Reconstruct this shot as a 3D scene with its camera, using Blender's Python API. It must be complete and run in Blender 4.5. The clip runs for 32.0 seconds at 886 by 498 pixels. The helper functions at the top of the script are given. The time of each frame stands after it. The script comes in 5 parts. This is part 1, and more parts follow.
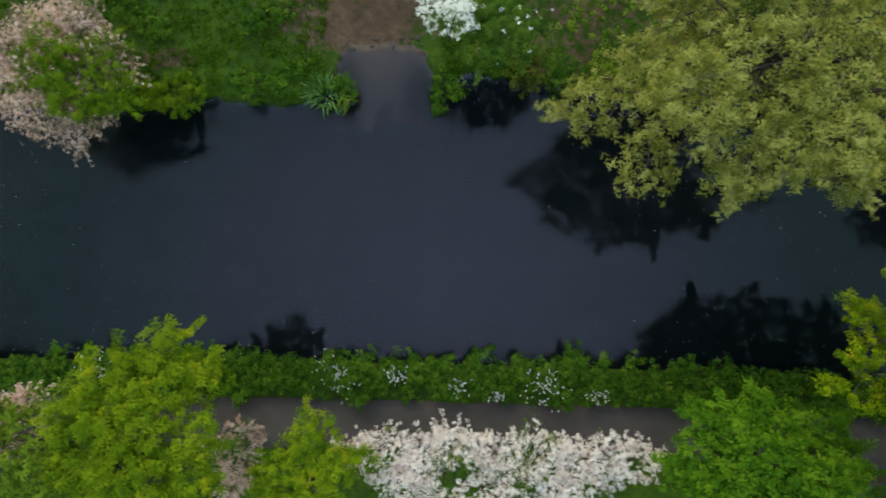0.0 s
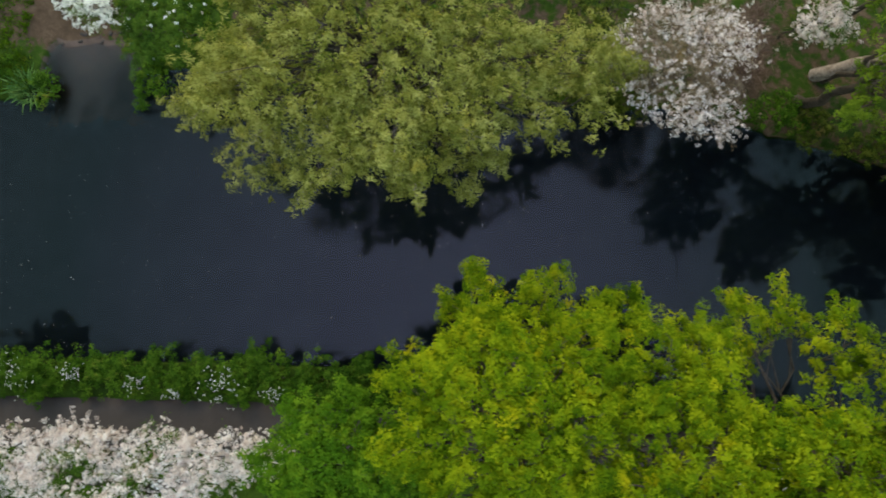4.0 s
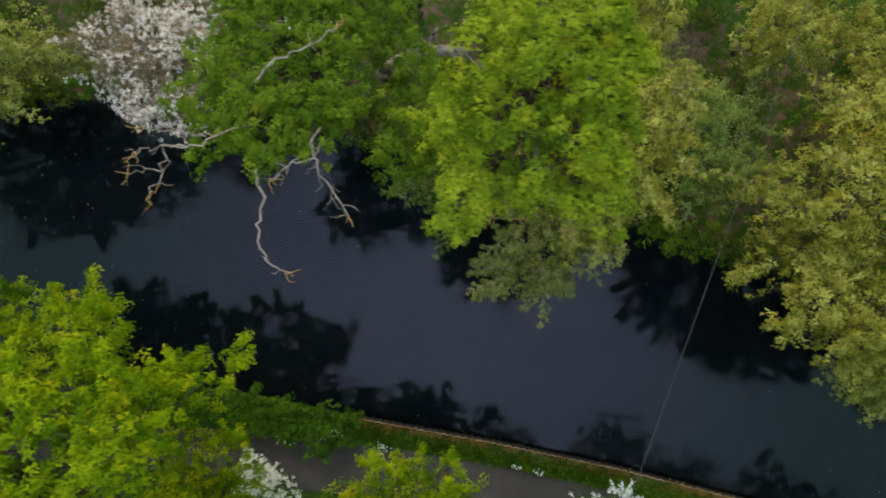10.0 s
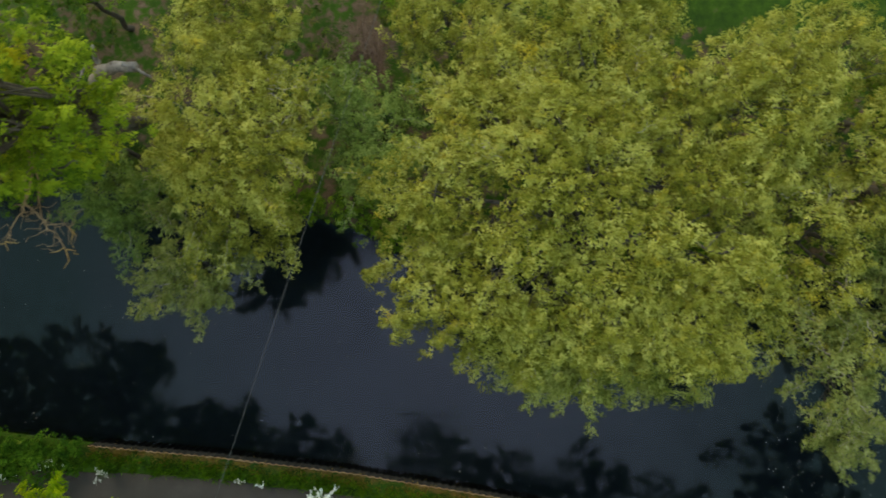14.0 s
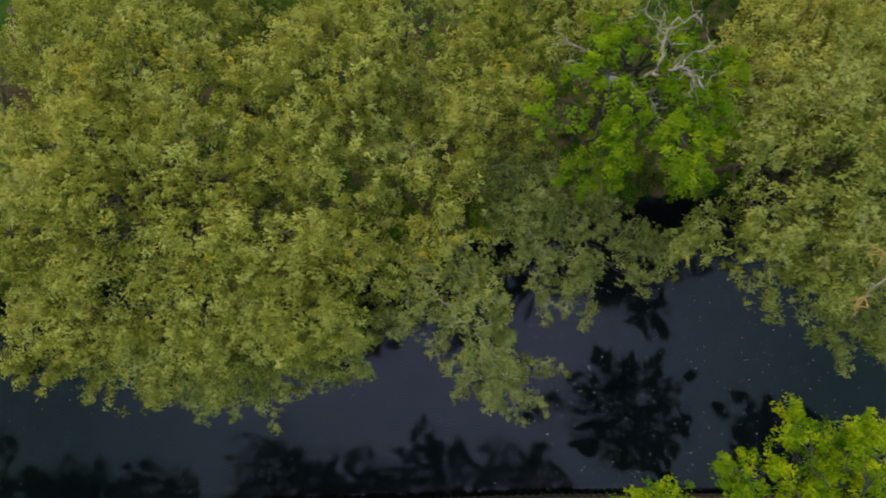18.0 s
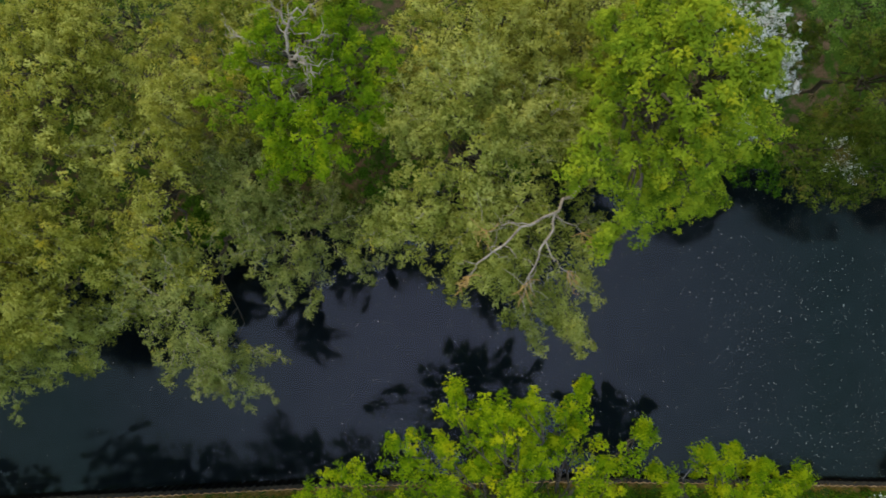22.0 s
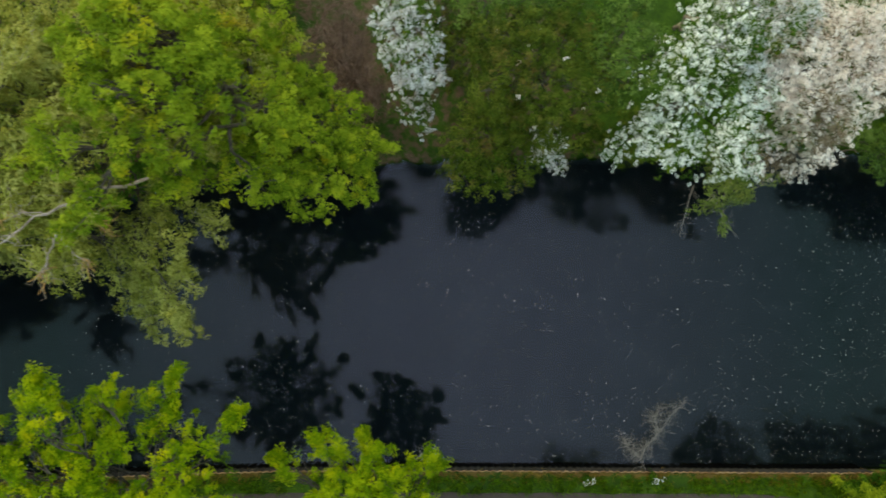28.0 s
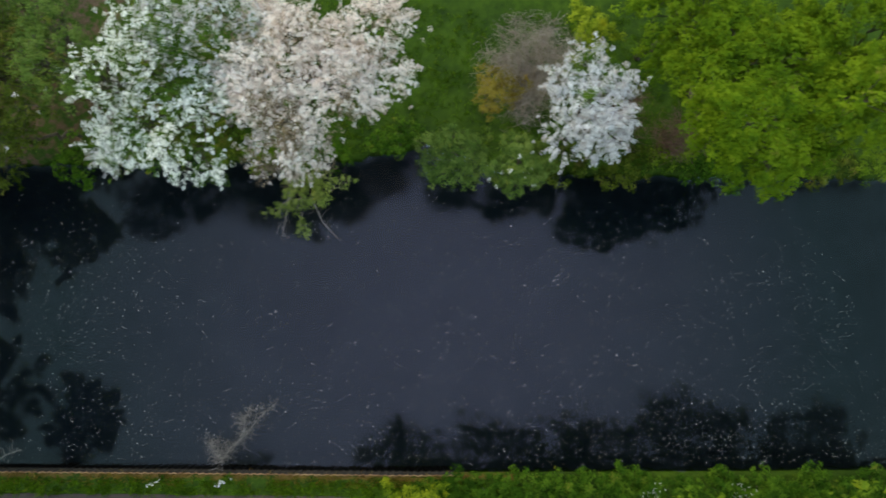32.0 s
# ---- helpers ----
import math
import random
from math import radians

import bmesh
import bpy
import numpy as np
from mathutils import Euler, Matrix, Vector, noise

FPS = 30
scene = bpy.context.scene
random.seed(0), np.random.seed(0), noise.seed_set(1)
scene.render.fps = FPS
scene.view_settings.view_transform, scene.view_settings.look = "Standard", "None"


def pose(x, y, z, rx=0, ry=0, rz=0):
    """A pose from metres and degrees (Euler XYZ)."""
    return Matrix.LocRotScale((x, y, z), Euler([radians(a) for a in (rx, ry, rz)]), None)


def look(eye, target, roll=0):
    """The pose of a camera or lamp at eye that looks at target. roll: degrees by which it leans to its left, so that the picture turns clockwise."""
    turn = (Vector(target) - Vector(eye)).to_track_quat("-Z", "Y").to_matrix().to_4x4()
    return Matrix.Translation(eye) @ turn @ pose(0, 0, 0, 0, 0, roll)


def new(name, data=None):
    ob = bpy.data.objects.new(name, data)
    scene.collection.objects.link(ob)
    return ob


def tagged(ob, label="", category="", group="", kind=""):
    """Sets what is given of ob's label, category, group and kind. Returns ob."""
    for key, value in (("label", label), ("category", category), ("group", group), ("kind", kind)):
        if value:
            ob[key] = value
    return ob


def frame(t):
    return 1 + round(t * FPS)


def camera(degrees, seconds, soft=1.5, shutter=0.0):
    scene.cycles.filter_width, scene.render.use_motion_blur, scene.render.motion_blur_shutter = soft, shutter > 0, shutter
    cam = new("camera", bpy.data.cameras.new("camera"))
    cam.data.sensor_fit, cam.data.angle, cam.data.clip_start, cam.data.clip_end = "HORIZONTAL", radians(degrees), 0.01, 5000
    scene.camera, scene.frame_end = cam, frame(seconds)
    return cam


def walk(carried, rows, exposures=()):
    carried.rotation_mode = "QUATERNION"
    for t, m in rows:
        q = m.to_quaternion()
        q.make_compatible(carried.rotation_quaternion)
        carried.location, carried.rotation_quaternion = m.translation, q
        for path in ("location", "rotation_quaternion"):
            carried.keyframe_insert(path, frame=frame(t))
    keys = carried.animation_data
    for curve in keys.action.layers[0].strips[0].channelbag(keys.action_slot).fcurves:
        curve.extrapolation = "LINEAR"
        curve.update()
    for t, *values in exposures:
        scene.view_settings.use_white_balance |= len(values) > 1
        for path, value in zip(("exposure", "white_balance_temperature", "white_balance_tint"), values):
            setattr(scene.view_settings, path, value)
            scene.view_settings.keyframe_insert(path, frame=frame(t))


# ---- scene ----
cam = camera(73.7, 32.0, soft=1.8, shutter=0.5)
PATH = [
    (0, (-0.563, -1.276, 28.518), (-0.569, -1.083, 26.527), 0.0),
    (0.5, (1.349, -1.239, 28.58), (1.343, -1.047, 26.589), 0.0),
    (1, (3.196, -1.18, 28.572), (3.19, -0.988, 26.581), 0.1),
    (1.5, (5.026, -1.142, 28.556), (5.021, -0.951, 26.566), 0.1),
    (2, (6.842, -1.084, 28.545), (6.837, -0.892, 26.555), 0.2),
    (2.5, (8.633, -1.035, 28.525), (8.629, -0.844, 26.534), 0.4),
    (3, (10.398, -0.997, 28.484), (10.395, -0.807, 26.493), 0.6),
    (3.5, (12.154, -0.959, 28.451), (12.151, -0.769, 26.46), 0.8),
    (5.5, (19.015, -0.806, 27.951), (19.008, -0.615, 25.96), -0.2),
    (6, (20.721, -0.748, 27.927), (20.716, -0.558, 25.936), 0.4),
    (6.5, (22.414, -0.724, 27.983), (22.41, -0.532, 25.992), 0.6),
    (7, (24.184, -0.677, 28.06), (24.18, -0.487, 26.069), 0.7),
    (7.5, (25.964, -0.643, 28.166), (25.956, -0.452, 26.175), -0.2),
    (8, (27.772, -0.576, 28.123), (27.761, -0.384, 26.133), -1.1),
    (8.5, (29.531, -0.509, 28.101), (29.521, -0.318, 26.11), -0.6),
    (9, (31.325, -0.45, 28.114), (31.318, -0.258, 26.123), 0.1),
    (9.5, (33.126, -0.395, 28.141), (33.121, -0.203, 26.151), 0.7),
    (10, (34.941, -0.337, 28.159), (34.935, -0.145, 26.169), 0.5),
    (10.5, (36.755, -0.27, 28.101), (36.749, -0.078, 26.11), 0.4),
    (11, (38.527, -0.219, 28.056), (38.521, -0.027, 26.065), 0.4),
    (11.5, (40.271, -0.158, 27.962), (40.263, 0.034, 25.971), -0.2),
    (12, (41.866, -0.097, 27.875), (41.858, 0.094, 25.885), -0.3),
    (12.5, (43.307, -0.055, 27.821), (43.301, 0.136, 25.83), 0.1),
    (13, (44.699, 0.002, 27.813), (44.698, 0.194, 25.822), 0.6),
    (13.5, (46.088, -0.036, 27.75), (46.091, 0.156, 25.759), 0.3),
    (14, (47.567, -0.085, 27.816), (47.576, 0.106, 25.825), 0.1),
    (14.5, (49.19, -0.302, 27.912), (49.206, -0.112, 25.921), -0.1),
    (16.5, (55.213, -1.121, 27.376), (55.244, -0.933, 25.385), 0.1),
    (17, (56.75, -1.393, 27.501), (56.787, -1.206, 25.51), 0.1),
    (17.5, (58.226, -1.72, 27.608), (58.271, -1.534, 25.617), 0.1),
    (18, (59.596, -2.104, 27.695), (59.644, -1.921, 25.704), -0.2),
    (18.5, (60.911, -2.51, 27.793), (60.958, -2.325, 25.802), -0.7),
    (19, (62.193, -2.905, 27.87), (62.241, -2.72, 25.879), -0.5),
    (19.5, (63.388, -3.289, 27.934), (63.439, -3.103, 25.943), -0.0),
    (20, (64.574, -3.666, 27.983), (64.624, -3.479, 25.992), -0.6),
    (20.5, (65.662, -4.038, 28.015), (65.713, -3.852, 26.024), -0.3),
    (21, (66.724, -4.401, 28.029), (66.775, -4.216, 26.039), -0.4),
    (21.5, (67.738, -4.744, 28.063), (67.789, -4.56, 26.072), -0.3),
    (22, (68.732, -5.081, 28.053), (68.781, -4.897, 26.062), -1.1),
    (22.5, (69.588, -5.402, 28.068), (69.64, -5.218, 26.077), -0.2),
    (23, (70.369, -5.649, 28.039), (70.424, -5.465, 26.048), 0.4),
    (23.5, (71.162, -5.941, 28.032), (71.22, -5.757, 26.042), 1.1),
    (24, (71.986, -6.247, 28.086), (72.039, -6.062, 26.095), -0.1),
    (24.5, (72.773, -6.539, 28.058), (72.828, -6.356, 26.067), 0.4),
    (26.5, (76.242, -7.647, 28.357), (76.292, -7.466, 26.366), -0.9),
    (27, (77.396, -7.995, 28.38), (77.447, -7.813, 26.389), -0.8),
    (27.5, (78.798, -8.416, 28.379), (78.851, -8.234, 26.388), -0.3),
    (28, (80.542, -8.939, 28.426), (80.595, -8.756, 26.435), -0.5),
    (28.5, (82.561, -9.55, 28.479), (82.613, -9.367, 26.488), -0.5),
    (29, (84.741, -10.212, 28.523), (84.795, -10.028, 26.533), -0.3),
    (29.5, (87.055, -10.896, 28.601), (87.11, -10.711, 26.61), -0.1),
    (30, (89.442, -11.589, 28.613), (89.495, -11.405, 26.622), -0.5),
    (30.5, (91.801, -12.287, 28.635), (91.856, -12.103, 26.645), 0.2),
    (31, (94.214, -12.978, 28.615), (94.268, -12.794, 26.624), -0.1),
    (31.5, (96.603, -13.67, 28.584), (96.657, -13.485, 26.593), -0.2),
    (32, (98.984, -14.33, 28.512), (99.038, -14.146, 26.521), -0.1),
]
walk(cam, [(t, look(eye, target, roll)) for t, eye, target, roll in PATH], exposures=[(0, 0.07, 7250, 10), (1, 0.06, 7250, 6), (3, 0.07, 7350, 14), (7, 0.07, 7400, 13), (9, 0.16, 7500, 12), (12, 0.15, 7600, 4), (14, 0.10, 7700, 3), (17, 0.01, 7700, 17), (18, 0.0, 7500, 13), (20, 0.01, 7350, 12), (24, 0.08, 7800, 7), (27, 0.13, 8100, 4), (28, 0.14, 8050, 2), (30, 0.15, 7950, 16), (31, 0.14, 7900, 18), (32, 0.18, 7350, 12)])

# ---- daylight: a dim overcast evening sky ----
SUN_ELEV, SUN_TURN = 40.0, 340.0
world = bpy.data.worlds.new("overcast_sky")
scene.world = world
world.use_nodes = True
wn, wl = world.node_tree.nodes, world.node_tree.links
wn.clear()
w_sky = wn.new("ShaderNodeTexSky")
w_sky.sky_type = "NISHITA"
w_sky.sun_disc = False
w_sky.sun_elevation, w_sky.sun_rotation = radians(SUN_ELEV), radians(SUN_TURN)
w_sky.dust_density = 4.0
w_bg = wn.new("ShaderNodeBackground")
w_bg.inputs["Strength"].default_value = 0.125
w_out = wn.new("ShaderNodeOutputWorld")
w_tc = wn.new("ShaderNodeTexCoord")
w_sep = wn.new("ShaderNodeSeparateXYZ")
w_ramp = wn.new("ShaderNodeValToRGB")
w_ramp.color_ramp.elements[0].position, w_ramp.color_ramp.elements[0].color = 0.0, (0.58, 0.54, 0.44, 1)
w_ramp.color_ramp.elements[1].position, w_ramp.color_ramp.elements[1].color = 1.0, (0.92, 1.16, 2.02, 1)
w_mid = w_ramp.color_ramp.elements.new(0.84)
w_mid.color = (0.28, 0.58, 0.74, 1)
w_gain = wn.new("ShaderNodeVectorMath")
w_gain.operation = "SCALE"
w_gain.inputs["Scale"].default_value = 15.0
w_mix = wn.new("ShaderNodeMix")
w_mix.data_type = "RGBA"
w_mix.inputs[0].default_value = 0.85
wl.new(w_tc.outputs["Generated"], w_sep.inputs[0])
wl.new(w_sep.outputs["Z"], w_ramp.inputs[0])
wl.new(w_ramp.outputs[0], w_gain.inputs[0])
wl.new(w_sky.outputs[0], w_mix.inputs[6])
wl.new(w_gain.outputs[0], w_mix.inputs[7])
wl.new(w_mix.outputs[2], w_bg.inputs["Color"])
wl.new(w_bg.outputs[0], w_out.inputs["Surface"])

sun = new("sun", bpy.data.lights.new("sun", "SUN"))
sun.data.energy, sun.data.angle, sun.data.color = 1.5, radians(24), (1.0, 0.88, 0.66)
sun.matrix_world = pose(0, 0, 60, 90 - SUN_ELEV, 0, 540 - SUN_TURN)


# ---- materials ----
def mat(name):
    m = bpy.data.materials.new(name)
    m.use_nodes = True
    m.node_tree.nodes.clear()
    return m, m.node_tree.nodes, m.node_tree.links


def noise_node(n, l, coords, scale, detail=3.0, rough=0.6):
    t = n.new("ShaderNodeTexNoise")
    t.inputs["Scale"].default_value, t.inputs["Detail"].default_value, t.inputs["Roughness"].default_value = scale, detail, rough
    l.new(coords, t.inputs["Vector"])
    return t.outputs["Fac"]


def ramp_node(n, l, fac, stops):
    r = n.new("ShaderNodeValToRGB")
    e = r.color_ramp.elements
    while len(e) < len(stops):
        e.new(0.5)
    for k, (p, c) in enumerate(stops):
        e[k].position, e[k].color = p, (*c, 1)
    l.new(fac, r.inputs[0])
    return r.outputs[0]


def mix_node(n, l, fac, a, b, kind="MIX"):
    m = n.new("ShaderNodeMix")
    m.data_type, m.blend_type = "RGBA", kind
    for sock, v in ((m.inputs[0], fac), (m.inputs[6], a), (m.inputs[7], b)):
        if isinstance(v, (int, float)):
            sock.default_value = v
        elif isinstance(v, tuple):
            sock.default_value = (*v, 1)
        else:
            l.new(v, sock)
    return m.outputs[2]


def math_node(n, l, op, a, b):
    m = n.new("ShaderNodeMath")
    m.operation = op
    m.use_clamp = op in ("MULTIPLY_ADD",)
    for sock, v in ((m.inputs[0], a), (m.inputs[1], b)):
        if isinstance(v, (int, float)):
            sock.default_value = v
        else:
            l.new(v, sock)
    return m.outputs[0]


def finish(n, l, color, rough, bump=None, bump_strength=0.3, bump_distance=0.02, translucent=0.0, specular=0.3):
    p = n.new("ShaderNodeBsdfPrincipled")
    out = n.new("ShaderNodeOutputMaterial")
    if isinstance(color, tuple):
        p.inputs["Base Color"].default_value = (*color, 1)
    else:
        l.new(color, p.inputs["Base Color"])
    p.inputs["Roughness"].default_value = rough
    p.inputs["Specular IOR Level"].default_value = specular
    if bump is not None:
        b = n.new("ShaderNodeBump")
        b.inputs["Strength"].default_value, b.inputs["Distance"].default_value = bump_strength, bump_distance
        l.new(bump, b.inputs["Height"])
        l.new(b.outputs[0], p.inputs["Normal"])
    if translucent:
        t = n.new("ShaderNodeBsdfTranslucent")
        m = n.new("ShaderNodeMixShader")
        m.inputs[0].default_value = translucent
        if isinstance(color, tuple):
            t.inputs["Color"].default_value = (*color, 1)
        else:
            l.new(color, t.inputs["Color"])
        l.new(p.outputs[0], m.inputs[1])
        l.new(t.outputs[0], m.inputs[2])
        l.new(m.outputs[0], out.inputs["Surface"])
    else:
        l.new(p.outputs[0], out.inputs["Surface"])


def leaf_mat(name, dark, mid, light, accent, accent_share=0.12, translucent=0.3, clump=0.55, specular=0.035):
    """Foliage: each leaf has its own tone, whole sprays lean to another, some turn to the accent."""
    m, n, l = mat(name)
    geo = n.new("ShaderNodeNewGeometry")
    one = geo.outputs["Random Per Island"]
    spray = noise_node(n, l, geo.outputs["Position"], clump, 2.0)
    fine = noise_node(n, l, geo.outputs["Position"], clump * 5, 2.0)
    tuft = n.new("ShaderNodeAttribute")
    tuft.attribute_name = "tuft"
    f = math_node(n, l, "ADD", math_node(n, l, "MULTIPLY", one, 0.05), math_node(n, l, "MULTIPLY", tuft.outputs["Fac"], 0.30))
    f = math_node(n, l, "ADD", f, math_node(n, l, "MULTIPLY", fine, 0.52))
    f = math_node(n, l, "ADD", f, math_node(n, l, "MULTIPLY", spray, 0.40))
    base = ramp_node(n, l, f, [(0.40, dark), (0.60, mid), (0.84, light)])
    other = noise_node(n, l, geo.outputs["Position"], clump * 1.7, 3.0)
    other = math_node(n, l, "ADD", other, math_node(n, l, "MULTIPLY", math_node(n, l, "SUBTRACT", tuft.outputs["Fac"], 0.5), 0.17))
    hot = ramp_node(n, l, other, [(0.72 - accent_share, (0, 0, 0)), (0.80, (1, 1, 1))])
    finish(n, l, mix_node(n, l, hot, base, accent), 0.7, translucent=translucent, specular=specular)
    return m


def plain_mat(name, a, b, scale=6.0, rough=0.85, bump_distance=0.02, fine=60.0):
    m, n, l = mat(name)
    geo = n.new("ShaderNodeNewGeometry")
    big = noise_node(n, l, geo.outputs["Position"], scale, 4.0)
    small = noise_node(n, l, geo.outputs["Position"], fine, 3.0)
    f = math_node(n, l, "ADD", math_node(n, l, "MULTIPLY", big, 0.7), math_node(n, l, "MULTIPLY", small, 0.3))
    finish(n, l, ramp_node(n, l, f, [(0.36, a), (0.64, b)]), rough, bump=f, bump_distance=bump_distance)
    return m


M_ASH = leaf_mat("leaf_ash", (0.046, 0.090, 0.006), (0.158, 0.226, 0.014), (0.345, 0.405, 0.030), (0.42, 0.36, 0.015), 0.13)
M_ASH_DARK = leaf_mat("leaf_ash_dark", (0.028, 0.064, 0.005), (0.090, 0.154, 0.011), (0.182, 0.258, 0.022), (0.22, 0.25, 0.015), 0.07)
M_WILLOW = leaf_mat("leaf_willow", (0.064, 0.070, 0.008), (0.222, 0.216, 0.028), (0.470, 0.445, 0.110), (0.52, 0.38, 0.03), 0.10)
M_WILLOW_GREY = leaf_mat("leaf_willow_grey", (0.060, 0.072, 0.014), (0.165, 0.180, 0.040), (0.320, 0.325, 0.100), (0.36, 0.30, 0.05), 0.06)
M_OLIVE = leaf_mat("leaf_olive", (0.014, 0.028, 0.004), (0.052, 0.080, 0.009), (0.135, 0.165, 0.024), (0.16, 0.10, 0.035), 0.14)
M_MAPLE = leaf_mat("leaf_maple", (0.032, 0.074, 0.004), (0.088, 0.160, 0.007), (0.165, 0.245, 0.012), (0.17, 0.12, 0.03), 0.04)
M_SYC = leaf_mat("leaf_sycamore_tips", (0.040, 0.095, 0.003), (0.128, 0.210, 0.006), (0.330, 0.390, 0.012), (0.47, 0.43, 0.012), 0.11)
M_SYC_GREEN = leaf_mat("leaf_sycamore", (0.038, 0.088, 0.004), (0.115, 0.195, 0.007), (0.250, 0.325, 0.014), (0.36, 0.36, 0.014), 0.11)
M_WILLOW_PALE = leaf_mat("leaf_willow_pale", (0.060, 0.076, 0.010), (0.205, 0.216, 0.036), (0.420, 0.415, 0.112), (0.46, 0.38, 0.05), 0.06)
M_OAK = leaf_mat("leaf_oak", (0.020, 0.066, 0.004), (0.062, 0.160, 0.008), (0.145, 0.265, 0.015), (0.17, 0.24, 0.015), 0.06)
M_HEDGE = leaf_mat("leaf_hedge", (0.013, 0.040, 0.004), (0.038, 0.100, 0.008), (0.098, 0.185, 0.016), (0.19, 0.20, 0.03), 0.08, clump=1.1)
M_HAW = leaf_mat("leaf_hawthorn", (0.020, 0.055, 0.008), (0.055, 0.120, 0.014), (0.115, 0.195, 0.024), (0.26, 0.26, 0.02), 0.10)
M_BRONZE = leaf_mat("leaf_bronze", (0.08, 0.05, 0.008), (0.19, 0.145, 0.022), (0.32, 0.25, 0.045), (0.38, 0.20, 0.02), 0.12)
M_BUSH = leaf_mat("leaf_bush", (0.028, 0.058, 0.012), (0.080, 0.138, 0.024), (0.165, 0.230, 0.050), (0.20, 0.22, 0.03), 0.08)
M_SALLOW = leaf_mat("leaf_sallow", (0.042, 0.068, 0.012), (0.128, 0.180, 0.034), (0.270, 0.330, 0.085), (0.28, 0.25, 0.03), 0.08)
M_FLAG = leaf_mat("leaf_flag", (0.03, 0.09, 0.03), (0.08, 0.18, 0.04), (0.19, 0.30, 0.09), (0.12, 0.2, 0.04), 0.08, clump=2.0)
M_GRASS = leaf_mat("grass_blade", (0.020, 0.058, 0.004), (0.058, 0.128, 0.006), (0.125, 0.205, 0.012), (0.16, 0.16, 0.02), 0.08, clump=0.8)
M_DRY = leaf_mat("dry_grass_blade", (0.050, 0.046, 0.008), (0.150, 0.108, 0.017), (0.270, 0.178, 0.034), (0.29, 0.14, 0.05), 0.16, clump=1.0)
M_TWIGGY = leaf_mat("leaf_brown_twig", (0.07, 0.048, 0.028), (0.17, 0.125, 0.078), (0.30, 0.23, 0.15), (0.28, 0.17, 0.05), 0.10, translucent=0.1)
M_BLOOM = leaf_mat("blossom_white", (0.70, 0.69, 0.58), (0.86, 0.85, 0.76), (0.92, 0.91, 0.84), (0.72, 0.70, 0.50), 0.03, clump=1.4)
M_BLOOM_PINK = leaf_mat("blossom_pink", (0.44, 0.32, 0.26), (0.82, 0.70, 0.61), (0.92, 0.86, 0.79), (0.42, 0.27, 0.19), 0.14, clump=1.2)
M_BLOOM_GREY = leaf_mat("blossom_fading", (0.34, 0.32, 0.31), (0.64, 0.63, 0.61), (0.84, 0.83, 0.81), (0.34, 0.23, 0.16), 0.20, clump=1.3)
M_BLOOM_ROSE = leaf_mat("blossom_rose", (0.38, 0.20, 0.13), (0.62, 0.40, 0.30), (0.82, 0.64, 0.54), (0.30, 0.24, 0.06), 0.10, clump=1.2)
M_BARK = plain_mat("bark", (0.034, 0.028, 0.021), (0.10, 0.082, 0.064), 5.0)
M_DEAD = plain_mat("dead_wood", (0.14, 0.105, 0.080), (0.42, 0.345, 0.285), 4.0)
M_DRIFT = plain_mat("bleached_wood", (0.10, 0.09, 0.083), (0.25, 0.23, 0.215), 5.0)
M_CUT = plain_mat("sawn_end", (0.16, 0.17, 0.20), (0.34, 0.35, 0.38), 9.0)
M_TWIG = plain_mat("brown_twig", (0.085, 0.048, 0.034), (0.21, 0.135, 0.10), 3.0)
M_TWIG_GREY = plain_mat("grey_twig", (0.15, 0.115, 0.085), (0.36, 0.30, 0.24), 3.0)
M_CLOD = plain_mat("wet_earth", (0.018, 0.014, 0.012), (0.060, 0.045, 0.036), 9.0, rough=0.6)
M_RUSSET = plain_mat("russet_dead_wood", (0.17, 0.095, 0.050), (0.40, 0.255, 0.15), 5.0)
# near-black steel for the pile sides: their shade is put into the colour
M_SHADED_STEEL = plain_mat("shaded_steel", (0.012, 0.011, 0.010), (0.034, 0.030, 0.026), 4.0)
M_LICHEN = plain_mat("lichen_wood", (0.26, 0.14, 0.05), (0.48, 0.29, 0.10), 9.0)
M_PETAL = plain_mat("floating_petal", (0.26, 0.26, 0.25), (0.52, 0.50, 0.47), 3.0)
M_WIRE = plain_mat("cable_grey", (0.06, 0.06, 0.06), (0.11, 0.11, 0.105), 3.0)
M_POLE = plain_mat("pole_wood", (0.12, 0.09, 0.06), (0.22, 0.17, 0.12), 4.0)


